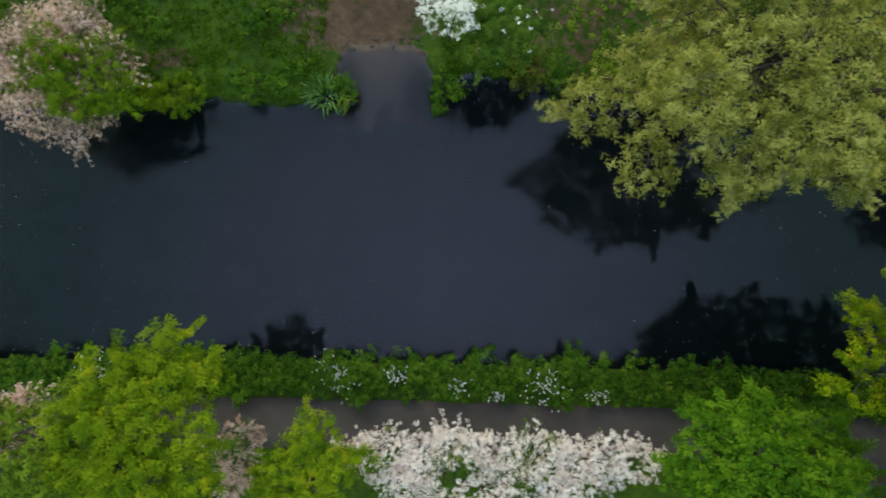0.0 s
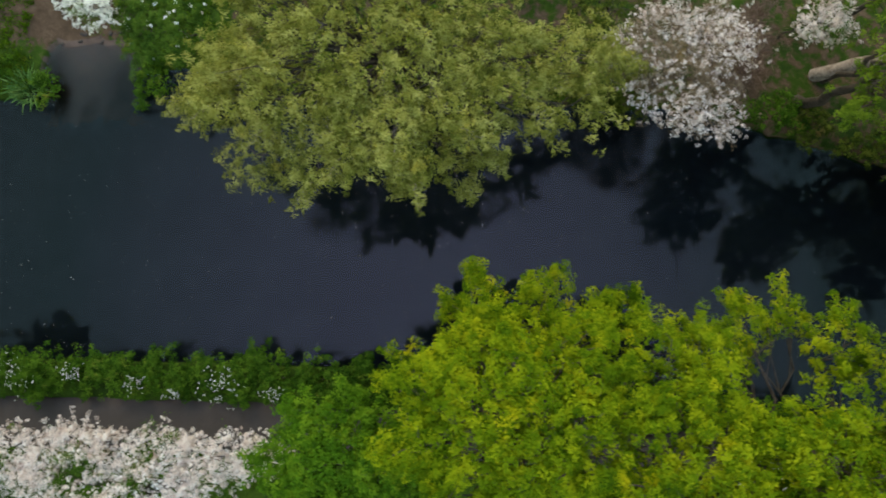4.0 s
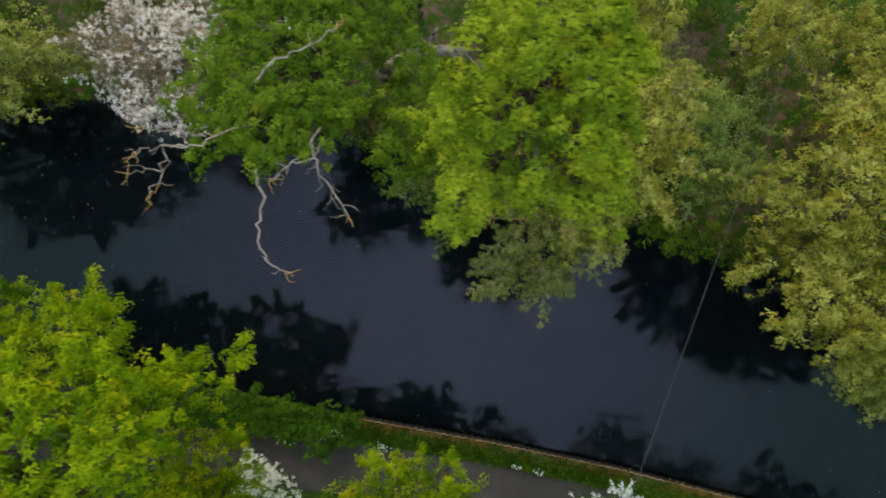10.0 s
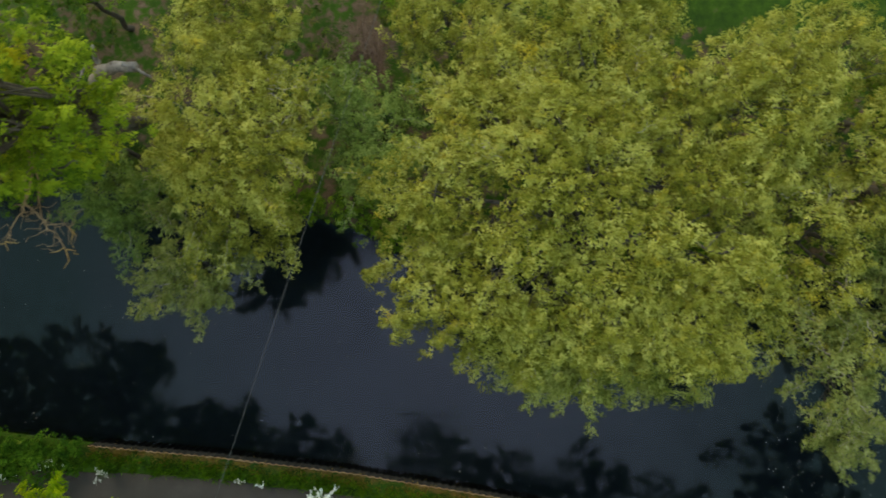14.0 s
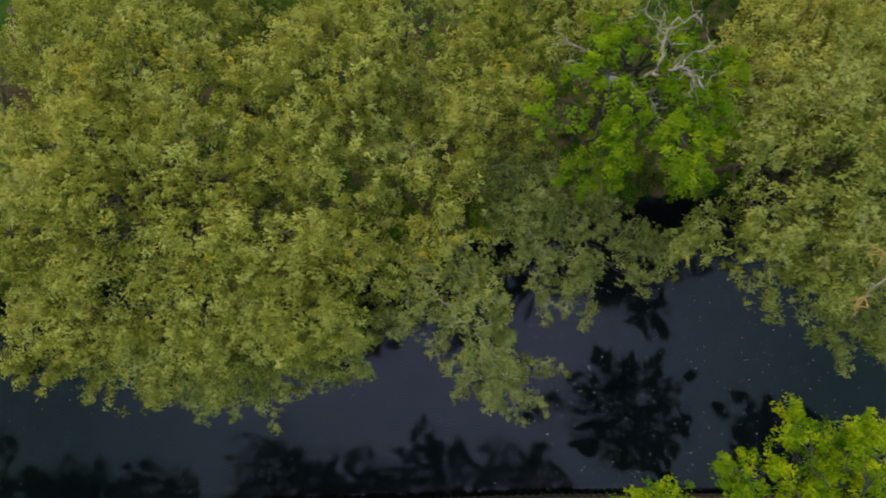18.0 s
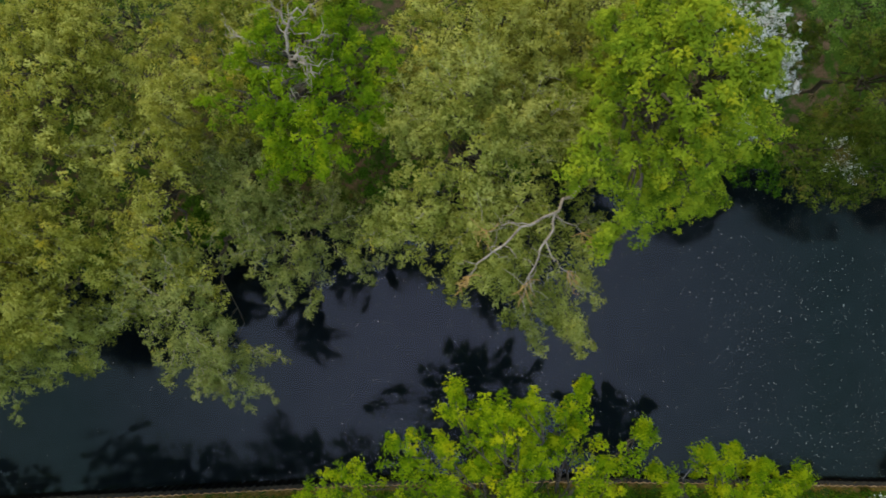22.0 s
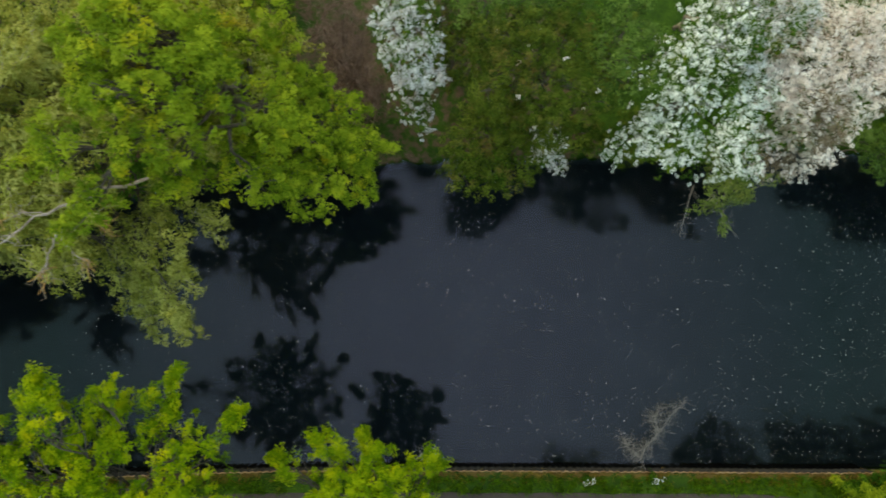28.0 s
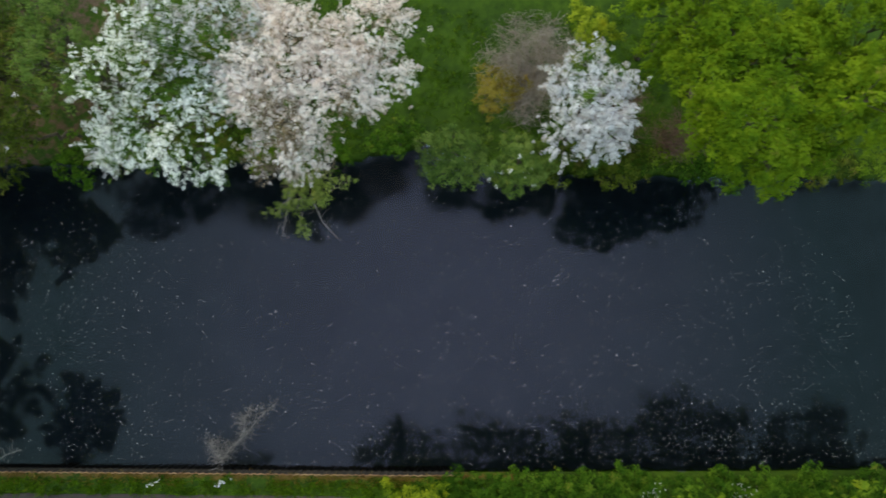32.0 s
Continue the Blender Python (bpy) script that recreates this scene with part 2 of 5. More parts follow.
def ground_material():
    m, n, l = mat("ground")
    geo = n.new("ShaderNodeNewGeometry")
    pos = geo.outputs["Position"]
    big, mid, small = noise_node(n, l, pos, 0.35, 4.0), noise_node(n, l, pos, 2.2, 4.0), noise_node(n, l, pos, 22.0, 4.0)
    f = math_node(n, l, "ADD", math_node(n, l, "MULTIPLY", big, 0.35), math_node(n, l, "MULTIPLY", mid, 0.35))
    f = math_node(n, l, "ADD", f, math_node(n, l, "MULTIPLY", small, 0.3))
    grass = ramp_node(n, l, f, [(0.36, (0.009, 0.026, 0.003)), (0.52, (0.029, 0.062, 0.004)), (0.68, (0.060, 0.110, 0.007))])
    soil = ramp_node(n, l, f, [(0.34, (0.028, 0.018, 0.010)), (0.52, (0.080, 0.050, 0.030)), (0.68, (0.155, 0.105, 0.068))])
    silt = ramp_node(n, l, f, [(0.36, (0.034, 0.044, 0.048)), (0.64, (0.066, 0.082, 0.090))])
    grit = ramp_node(n, l, f, [(0.36, (0.058, 0.040, 0.032)), (0.64, (0.130, 0.090, 0.072))])
    moss = ramp_node(n, l, f, [(0.36, (0.058, 0.044, 0.009)), (0.64, (0.145, 0.084, 0.022))])
    c = grass
    for key, other in (("soil", soil), ("moss", moss), ("silt", silt), ("grit", grit)):
        a = n.new("ShaderNodeAttribute")
        a.attribute_name = key
        e = math_node(n, l, "ADD", a.outputs["Fac"], math_node(n, l, "MULTIPLY", math_node(n, l, "SUBTRACT", mid, 0.5), 1.5))
        k = ramp_node(n, l, e, [(0.42, (0, 0, 0)), (0.62, (1, 1, 1))])
        c = mix_node(n, l, k, c, other)
    finish(n, l, c, 0.9, bump=f, bump_strength=0.6, bump_distance=0.08, specular=0.15)
    return m


def path_material():
    m, n, l = mat("worn_tarmac")
    geo = n.new("ShaderNodeNewGeometry")
    pos = geo.outputs["Position"]
    big, small = noise_node(n, l, pos, 0.7, 5.0), noise_node(n, l, pos, 45.0, 3.0)
    f = math_node(n, l, "ADD", math_node(n, l, "MULTIPLY", big, 0.65), math_node(n, l, "MULTIPLY", small, 0.35))
    c = ramp_node(n, l, f, [(0.34, (0.050, 0.041, 0.036)), (0.52, (0.062, 0.051, 0.046)), (0.68, (0.080, 0.066, 0.060))])
    finish(n, l, c, 0.92, bump=small, bump_strength=0.4, bump_distance=0.01, specular=0.1)
    return m


def rust_material():
    m, n, l = mat("rusty_steel")
    geo = n.new("ShaderNodeNewGeometry")
    info = n.new("ShaderNodeObjectInfo")
    pos = geo.outputs["Position"]
    big, small = noise_node(n, l, pos, 3.0, 5.0), noise_node(n, l, pos, 30.0, 3.0)
    f = math_node(n, l, "ADD", math_node(n, l, "MULTIPLY", big, 0.5), math_node(n, l, "MULTIPLY", small, 0.25))
    f = math_node(n, l, "ADD", f, math_node(n, l, "MULTIPLY", info.outputs["Random"], 0.25))
    c = ramp_node(n, l, f, [(0.30, (0.16, 0.075, 0.032)), (0.5, (0.33, 0.185, 0.085)), (0.72, (0.46, 0.30, 0.17))])
    finish(n, l, c, 0.8, bump=small, bump_strength=0.5, bump_distance=0.006)
    return m


def water_material():
    """Still, peaty water: clear skin with gloss, murk beneath it."""
    m, n, l = mat("canal_water")
    geo = n.new("ShaderNodeNewGeometry")
    pos = geo.outputs["Position"]
    wave = noise_node(n, l, pos, 1.3, 3.0, 0.5)
    b = n.new("ShaderNodeBump")
    b.inputs["Strength"].default_value, b.inputs["Distance"].default_value = 0.35, 0.0022
    l.new(wave, b.inputs["Height"])
    clear, gloss = n.new("ShaderNodeBsdfTransparent"), n.new("ShaderNodeBsdfGlossy")
    deep = n.new("ShaderNodeAttribute")
    deep.attribute_name = "deep"
    l.new(ramp_node(n, l, deep.outputs["Fac"], [(0.0, (0.92, 0.93, 0.92)), (0.35, (0.62, 0.66, 0.66)), (1.0, (0.32, 0.35, 0.36))]), clear.inputs["Color"])
    gloss.inputs["Roughness"].default_value = 0.006
    l.new(b.outputs[0], gloss.inputs["Normal"])
    fr = n.new("ShaderNodeFresnel")
    fr.inputs["IOR"].default_value = 1.333
    l.new(b.outputs[0], fr.inputs["Normal"])
    mix, out = n.new("ShaderNodeMixShader"), n.new("ShaderNodeOutputMaterial")
    l.new(fr.outputs[0], mix.inputs[0])
    l.new(clear.outputs[0], mix.inputs[1])
    l.new(gloss.outputs[0], mix.inputs[2])
    l.new(mix.outputs[0], out.inputs["Surface"])
    return m


M_GROUND, M_PATH, M_RUST, M_WATER = ground_material(), path_material(), rust_material(), water_material()


# ---- mesh helpers ----
def mesh_from(name, verts, quads, material, sides=4):
    """A mesh out of arrays of vertices and of faces that all have as many corners."""
    verts, quads = np.asarray(verts, np.float32).reshape(-1, 3), np.asarray(quads, np.int32).reshape(-1, sides)
    me = bpy.data.meshes.new(name)
    me.vertices.add(len(verts))
    me.vertices.foreach_set("co", verts.ravel())
    me.loops.add(quads.size)
    me.loops.foreach_set("vertex_index", quads.ravel())
    me.polygons.add(len(quads))
    me.polygons.foreach_set("loop_start", np.arange(0, quads.size, sides, dtype=np.int32))
    me.update(calc_edges=True)
    me.materials.append(material)
    return me


def part(name, me, parent=None, label=""):
    ob = new(name, me)
    me.name = name
    if parent is not None:
        ob.parent = parent
        ob.matrix_parent_inverse = Matrix.Translation(parent.location).inverted()
    return tagged(ob, label)


def base(name, x, y, z, label, category, group=""):
    ob = new(name)
    ob.location = (x, y, z)
    ob.empty_display_size = 0.2
    return tagged(ob, label, category, group)


class Tubes:
    """Tapered round stems, gathered into one mesh."""

    def __init__(self):
        self.v, self.f, self.n = [], [], 0

    def add(self, pts, r0, r1, sides=6):
        pts = np.asarray(pts, float)
        k = len(pts)
        tang = np.gradient(pts, axis=0)
        tang /= np.linalg.norm(tang, axis=1)[:, None] + 1e-9
        ref = np.where(np.abs(tang[:, 2:3]) > 0.9, [[1.0, 0, 0]], [[0, 0, 1.0]])
        a = np.cross(tang, ref)
        a /= np.linalg.norm(a, axis=1)[:, None] + 1e-9
        b = np.cross(tang, a)
        ang = np.arange(sides) * 2 * np.pi / sides
        r = np.linspace(r0, r1, k)[:, None, None]
        ring = pts[:, None] + r * (a[:, None] * np.cos(ang)[None, :, None] + b[:, None] * np.sin(ang)[None, :, None])
        idx = self.n + np.arange(k * sides).reshape(k, sides)
        nxt = np.roll(idx, -1, axis=1)
        self.v.append(ring.reshape(-1, 3))
        self.f.append(np.stack([idx[:-1], nxt[:-1], nxt[1:], idx[1:]], -1).reshape(-1, 4))
        tip = idx[-1]
        for j in range(1, sides - 2, 2):
            self.f.append(np.array([[tip[0], tip[j], tip[j + 1], tip[j + 2]]]))
        self.n += k * sides

    def mesh(self, name, material):
        return mesh_from(name, np.concatenate(self.v), np.concatenate(self.f), material)


def unit(v):
    return v / (np.linalg.norm(v, axis=-1, keepdims=True) + 1e-9)


def leaf_arrays(p, along, face, length, width):
    """Small pointed leaves at p: three corners each."""
    along = unit(along)
    side = unit(np.cross(along, face))
    L, Wd = length[:, None], width[:, None]
    v = np.stack([p + along * L * 0.22 + side * Wd * 0.5, p + along * L, p - side * Wd * 0.5], 1)
    return v.reshape(-1, 3)


def leaf_mesh(name, v, material, look_name="", sides=3):
    """Leaves as one mesh; all the leaves of a tuft share a tone."""
    me = mesh_from(name, v, np.arange(len(v)).reshape(-1, sides), material, sides)
    per = sides * (LOOKS[look_name][1] if look_name else 1)
    tone = np.random.default_rng(len(v)).random(len(v) // per + 1).astype(np.float32)
    me.attributes.new("tuft", "FLOAT", "POINT").data.foreach_set("value", np.repeat(tone, per)[:len(v)])
    return me


def wobble(rng, p, scale):
    """A smooth value between about -1 and 1 at each place."""
    out = np.zeros(len(p))
    for _ in range(4):
        k = rng.normal(size=3) * scale
        out += np.sin(p @ k + rng.uniform(0, 6.28))
    return out / 2.4


# the looks of foliage: tufts per square metre of crown, leaves a tuft, tuft radius, leaf length, leaf width, hang
LOOKS = {
    "ash": (11.0, 32, 0.175, 0.105, 0.058, 0.07),
    "willow": (12.6, 22, 0.165, 0.125, 0.050, 0.20),
    "fine": (13.0, 21, 0.17, 0.10, 0.052, 0.10),
    "maple": (10.0, 28, 0.20, 0.115, 0.080, 0.14),
    "far": (5.0, 18, 0.25, 0.21, 0.115, 0.14),
    "sparse": (6.0, 32, 0.18, 0.105, 0.056, 0.06),
}


def tufts_of(rng, lobes, per_area, gaps=0.35, heart=None, heart_share=0.4):
    """Places and outward ways of leaf tufts over the outer skin of the lobes, with holes, and over the crown's heart below them."""
    places, ways = [], []
    for i, (x, y, z, rx, ry, rz) in enumerate(lobes):
        area = 4 * np.pi * (((rx * ry) ** 1.6 + (rx * rz) ** 1.6 + (ry * rz) ** 1.6) / 3) ** 0.625
        n = max(4, int(per_area * area * 0.62))
        d = unit(rng.normal(size=(n, 3)))
        low = d[:, 2] < -0.15
        d[low & (rng.random(n) < 0.8), 2] *= -1
        r = np.clip(rng.normal(0.90, 0.17, n), 0.35, 1.35)
        q = d * np.array([rx, ry, rz])
        r = r * (1 + 0.26 * wobble(rng, q, 2.6 / max(0.6, min(rx, ry))))
        p = np.array([x, y, z]) + q * r[:, None]
        keep = wobble(rng, p, 1.5) > -1.15 + gaps
        for j, (X, Y, Z, RX, RY, RZ) in enumerate(lobes):
            if j != i:
                keep &= (((p - (X, Y, Z)) / (RX, RY, RZ)) ** 2).sum(1) > 0.42
        places.append(p[keep])
        ways.append(d[keep])
    if heart is not None:
        x, y, z, rx, ry, rz = heart
        n = int(per_area * heart_share * math.pi * rx * ry * 1.4)
        a, k = rng.uniform(0, 6.283, n), np.sqrt(rng.random(n)) * 0.86
        up = np.sqrt(np.maximum(0.0, 1 - k * k))
        d = np.stack([np.cos(a) * k, np.sin(a) * k, up], 1)
        p = np.array([x, y, z - 0.30 * rz]) + d * np.array([rx, ry, rz * 0.95]) - np.array([0, 0, 1.0]) * rng.random((n, 1)) ** 2 * 0.6 * rz
        places.append(p)
        ways.append(d)
    return np.concatenate(places), np.concatenate(ways)


def leaves_on(rng, p, way, look_name):
    """Rounded tufts of leaves: each leaf faces outwards from the middle of its tuft."""
    _, m, rt, length, width, hang = LOOKS[look_name]
    n = len(p)
    d = unit(rng.normal(size=(n, m, 3)))
    d[..., 2] = np.where(d[..., 2] < -0.2, -d[..., 2], d[..., 2])
    off = d * rt * rng.random((n, m, 1)) ** 0.4 * rng.uniform(0.55, 1.35, (n, 1, 1))
    off[..., 2] -= hang * rng.random((n, m)) ** 2 * 1.6
    q = (p[:, None] + off).reshape(-1, 3)
    d = d.reshape(-1, 3)
    face = unit(d * 0.62 + np.array([0, 0, 0.60]) + np.repeat(way, m, 0) * 0.40 + rng.normal(size=(n * m, 3)) * 0.13)
    along = d * 0.7 + rng.normal(size=(n * m, 3)) * 0.7
    along[:, 2] -= hang * 1.5
    along = along - face * (along * face).sum(1)[:, None] * 0.85
    s = rng.uniform(0.65, 1.25, n * m)
    return leaf_arrays(q, along, face, length * s, width * s * rng.uniform(0.8, 1.2, n * m))


def lobes_in(rng, x, y, z, rx, ry, rz, count):
    """Lumps that fill a crown, in a turning spiral."""
    out = []
    turn = rng.uniform(0, 6.28)
    for i in range(count):
        rho = math.sqrt((i + 0.5) / count) * 0.80
        a = turn + i * 2.39996 + rng.normal() * 0.25
        dz = rz * (math.sqrt(max(0.0, 1 - rho * rho)) * 1.05 - 0.55) + rng.normal() * 0.12 * rz
        r = rng.uniform(0.75, 1.2) * max(0.45, 1.02 * min(rx, ry) / math.sqrt(count) * 1.05)
        out.append((x + rho * rx * math.cos(a), y + rho * ry * math.sin(a), z + dz, r * rng.uniform(0.9, 1.25), r * rng.uniform(0.9, 1.25), min(r, rz) * rng.uniform(0.75, 1.0)))
    return out


def bend(rng, a, b, k=6, sag=0.0, jitter=0.12):
    a, b = np.asarray(a, float), np.asarray(b, float)
    t = np.linspace(0, 1, k)[:, None]
    length = np.linalg.norm(b - a)
    p = a + (b - a) * t
    p[:, 2:] += (np.sin(np.pi * t) * sag * length)
    p[1:-1] += rng.normal(size=(k - 2, 3)) * jitter * length / k
    return p


# ---- the lie of the land ----
WALL_X = [-60, -20, -10, 2, 12, 20, 26, 31.8, 37.3, 43.2, 49.5, 62.6, 71, 76, 86, 95.4, 110, 160]
WALL_Y = [-4.4, -4.4, -4.1, -4.0, -4.0, -4.2, -4.74, -5.68, -6.42, -7.38, -8.68, -11.75, -13.97, -15.43, -18.47, -21.35, -25.6, -39.9]
FAR_X = [-60, -16, -12, -8.2, -6.5, -5.9, -2.2, -1.4, 0.6, 5, 12, 20, 25, 32, 38, 42.5, 50, 60, 70, 76, 80.5, 88, 95, 98, 100.5, 104, 115, 160]
FAR_Y = [7.6, 7.9, 8.7, 8.4, 9.2, 11.3, 11.5, 10.0, 10.4, 9.8, 9.2, 9.0, 9.1, 7.4, 5.6, 4.1, 2.0, 0.6, 0.4, -0.4, -1.6, -3.6, -5.9, -6.3, -6.5, -9.0, -12.5, -26.0]
PILE_FROM, PILE_TO = 31.4, 97.0


def wall_y(x):
    return float(np.interp(x, WALL_X, WALL_Y))


def far_y(x):
    ragged = 0.10 * math.sin(x * 2.9) + 0.07 * math.sin(x * 6.7 + 1.0) if -25 < x < 130 else 0.0
    return float(np.interp(x, FAR_X, FAR_Y)) + ragged


def path_far(x):
    return float(np.interp(x, [26, 34, 92, 98], [1.65, 0.95, 1.0, 1.5]))


def path_near(x):
    return path_far(x) + 2.25


def beach(x):
    return max(0.0, 1.0 - (abs(x + 3.9) / 3.1) ** 2.4)


def ground_z(x, y):
    """Height of the dry ground and of the canal's bed."""
    w, f = wall_y(x), far_y(x)
    lump = noise.noise(Vector((x * 0.5, y * 0.5, 3.0))) * 0.10 + noise.noise(Vector((x * 0.13, y * 0.13, 7.0))) * 0.25
    if y < w + 0.001:
        off = w - y
        pn = path_near(x)
        rise = 0.0 if off < pn + 0.2 else min(0.5, (off - pn - 0.2) * 0.12)
        return 0.58 + rise + lump * (0.25 if off < pn else 1.0)
    if y > f:
        up = y - f
        b = beach(x)
        steep = 0.42 * min(1.0, up / 0.5) ** 0.6 + 0.04 * min(up, 12.0) + lump * min(1.0, up)
        gentle = 0.10 * up + 0.005 + lump * 0.35 * min(1.0, up)
        return steep * (1 - b) + gentle * b
    deep = min(f - y, (y - w) * 3.0)
    b = beach(x)
    return -min(1.6, deep * 0.7) * (1 - b) - min(1.6, deep * (0.045 if f - y < 3.4 else 0.11)) * b


def blob(x, y, cx, cy, rx, ry):
    return math.exp(-(((x - cx) / rx) ** 2 + ((y - cy) / ry) ** 2))


def build_ground():
    xs = np.concatenate([[-900, -300, -120, -80, -60], np.arange(-50, 140.1, 0.4), [150, 180, 240, 400, 900]])
    near = [900, 300, 120, 60, 40, 28, 20, 15, 12, 10, 8.5, 7.2, 6.2, 5.4, 4.8, 4.3, 4.0, 3.75, 3.4, 2.9, 2.4, 1.9, 1.5, 1.25, 1.0, 0.75, 0.5, 0.28, 0.12, 0.0]
    bed = [0.0012, 0.03, 0.06, 0.12, 0.2, 0.3, 0.42, 0.54, 0.64, 0.72, 0.79, 0.85, 0.90, 0.94, 0.97, 0.985]
    far = [0.0, 0.12, 0.25, 0.4, 0.6, 0.85, 1.15, 1.5, 1.9, 2.4, 2.9, 3.5, 4.1, 4.8, 5.6, 6.5, 7.5, 9, 11, 14, 18, 24, 34, 50, 90, 160, 400, 900]
    verts, soil, moss, silt, grit = [], [], [], [], []
    for x in xs:
        w, f = wall_y(x), far_y(x)
        row = [(w - o, 0) for o in near] + [(w + (f - w) * k, 1) for k in bed] + [(f + o, 2) for o in far]
        for y, zone in row:
            z = ground_z(x, y) if zone != 1 else min(-0.02, ground_z(x, y))
            if zone == 1 and y - w < 1.0:
                z = -1.2
            verts.append((x, y, z))
            off = w - y
            s = max(blob(x, y, -5.6, 12.7, 4.6, 1.9), blob(x, y, -3.6, 14.6, 3.0, 2.6), blob(x, y, 28.2, 11.4, 1.6, 3.2), blob(x, y, 44.6, 12.0, 1.2, 3.0), blob(x, y, 79.4, 3.8, 2.0, 3.4), blob(x, y, -14.5, 10.4, 1.5, 0.6))
            # bare earth in the shade under the trees
            s = max(s, 0.5 if (zone == 2 and 3 < x < 90 and y - f < 14) else 0.0)
            soil.append(s if zone != 1 else 0.0)
            moss.append(0.62 * math.exp(-((off - 0.10) / 0.24) ** 2) if (zone == 0 and PILE_FROM - 0.5 < x < 100) else 0.0)
            silt.append(1.0 if zone == 1 and not (beach(x) > 0.3 and f - y < 0.5) else 0.0)
            grit.append(beach(x) * (1.0 if f - 3.6 < y < f + 0.3 else 0.0))
    rows, cols = len(xs), len(near) + len(bed) + len(far)
    g = np.arange(rows * cols).reshape(rows, cols)
    quads = np.stack([g[:-1, :-1], g[1:, :-1], g[1:, 1:], g[:-1, 1:]], -1).reshape(-1, 4)
    me = mesh_from("ground", verts, quads, M_GROUND)
    for key, values in (("soil", soil), ("moss", moss), ("silt", silt), ("grit", grit)):
        me.attributes.new(key, "FLOAT", "POINT").data.foreach_set("value", np.array(values, np.float32))
    me.polygons.foreach_set("use_smooth", np.ones(len(quads), bool))
    return tagged(new("ground", me), "rough green grass with bare brown earth on both canal banks", "ground", kind="structure")


def build_water():
    xs = np.concatenate([[-900, -100], np.arange(-60, -14.1, 2.0), np.arange(-13.6, 6, 0.4), np.arange(6, 160.1, 1.0), [200, 900]])
    steps = [0, 0.3, 0.55, 0.7, 0.78, 0.84, 0.88, 0.91, 0.94, 0.97, 1.0]
    verts, deep = [], []
    for x in xs:
        w, f = wall_y(x) + 0.005, far_y(x)
        for y in [w + (f - w) * k for k in steps] + [f + 1.2]:
            verts.append((x, y, 0.0))
            deep.append(1.0 if y - w < 1.0 else min(1.0, max(0.0, -ground_z(x, y) / 0.30)))
    g = np.arange(len(verts)).reshape(len(xs), -1)
    quads = np.stack([g[:-1, :-1], g[1:, :-1], g[1:, 1:], g[:-1, 1:]], -1).reshape(-1, 4)
    me = mesh_from("water", verts, quads, M_WATER)
    me.attributes.new("deep", "FLOAT", "POINT").data.foreach_set("value", np.array(deep, np.float32))
    return tagged(new("water", me), "still dark canal water mirroring the overcast sky and trees", "water", kind="structure")


def build_towpath():
    xs = np.arange(-60, 160.1, 0.5)
    verts = []
    for x in xs:
        pf = path_far(x)
        offs = [pf + 2.27, pf + 2.25, pf + 1.75, pf + 1.12, pf + 0.5, pf, pf - 0.02]
        for k, o in enumerate(offs):
            ragged = noise.noise(Vector((x * 0.9, o * 4, 1.0))) * 0.10 + noise.noise(Vector((x * 3.0, o * 4, 5.0))) * 0.05 if k in (0, 1, 5, 6) else 0.0
            y = wall_y(x) - o - ragged
            crown = 0.03 * (1 - ((o - pf - 1.12) / 1.15) ** 2)
            z = ground_z(x, y) + (0.03 + max(0.0, crown) if 0 < k < 6 else -0.05)
            verts.append((x, y, z))
    g = np.arange(len(verts)).reshape(-1, len(offs))
    quads = np.stack([g[:-1, 1:], g[1:, 1:], g[1:, :-1], g[:-1, :-1]], -1).reshape(-1, 4)
    me = mesh_from("towpath", verts, quads, M_PATH)
    return tagged(new("towpath", me), "worn grey-brown tarmac towpath along the canal", "path", kind="structure")


build_ground()
build_water()
build_towpath()


# ---- trees and shrubs ----
def place_ground(x, y):
    return max(0.0, ground_z(x, y))


LOOKS["bloom"] = (12.0, 14, 0.088, 0.056, 0.050, 0.04)
LOOKS["haw"] = (42.0, 9, 0.13, 0.075, 0.048, 0.08)
LOOKS["wand"] = (0.0, 8, 0.062, 0.105, 0.040, 0.03)
LOOKS["hedge"] = (9.5, 19, 0.17, 0.115, 0.080, 0.05)


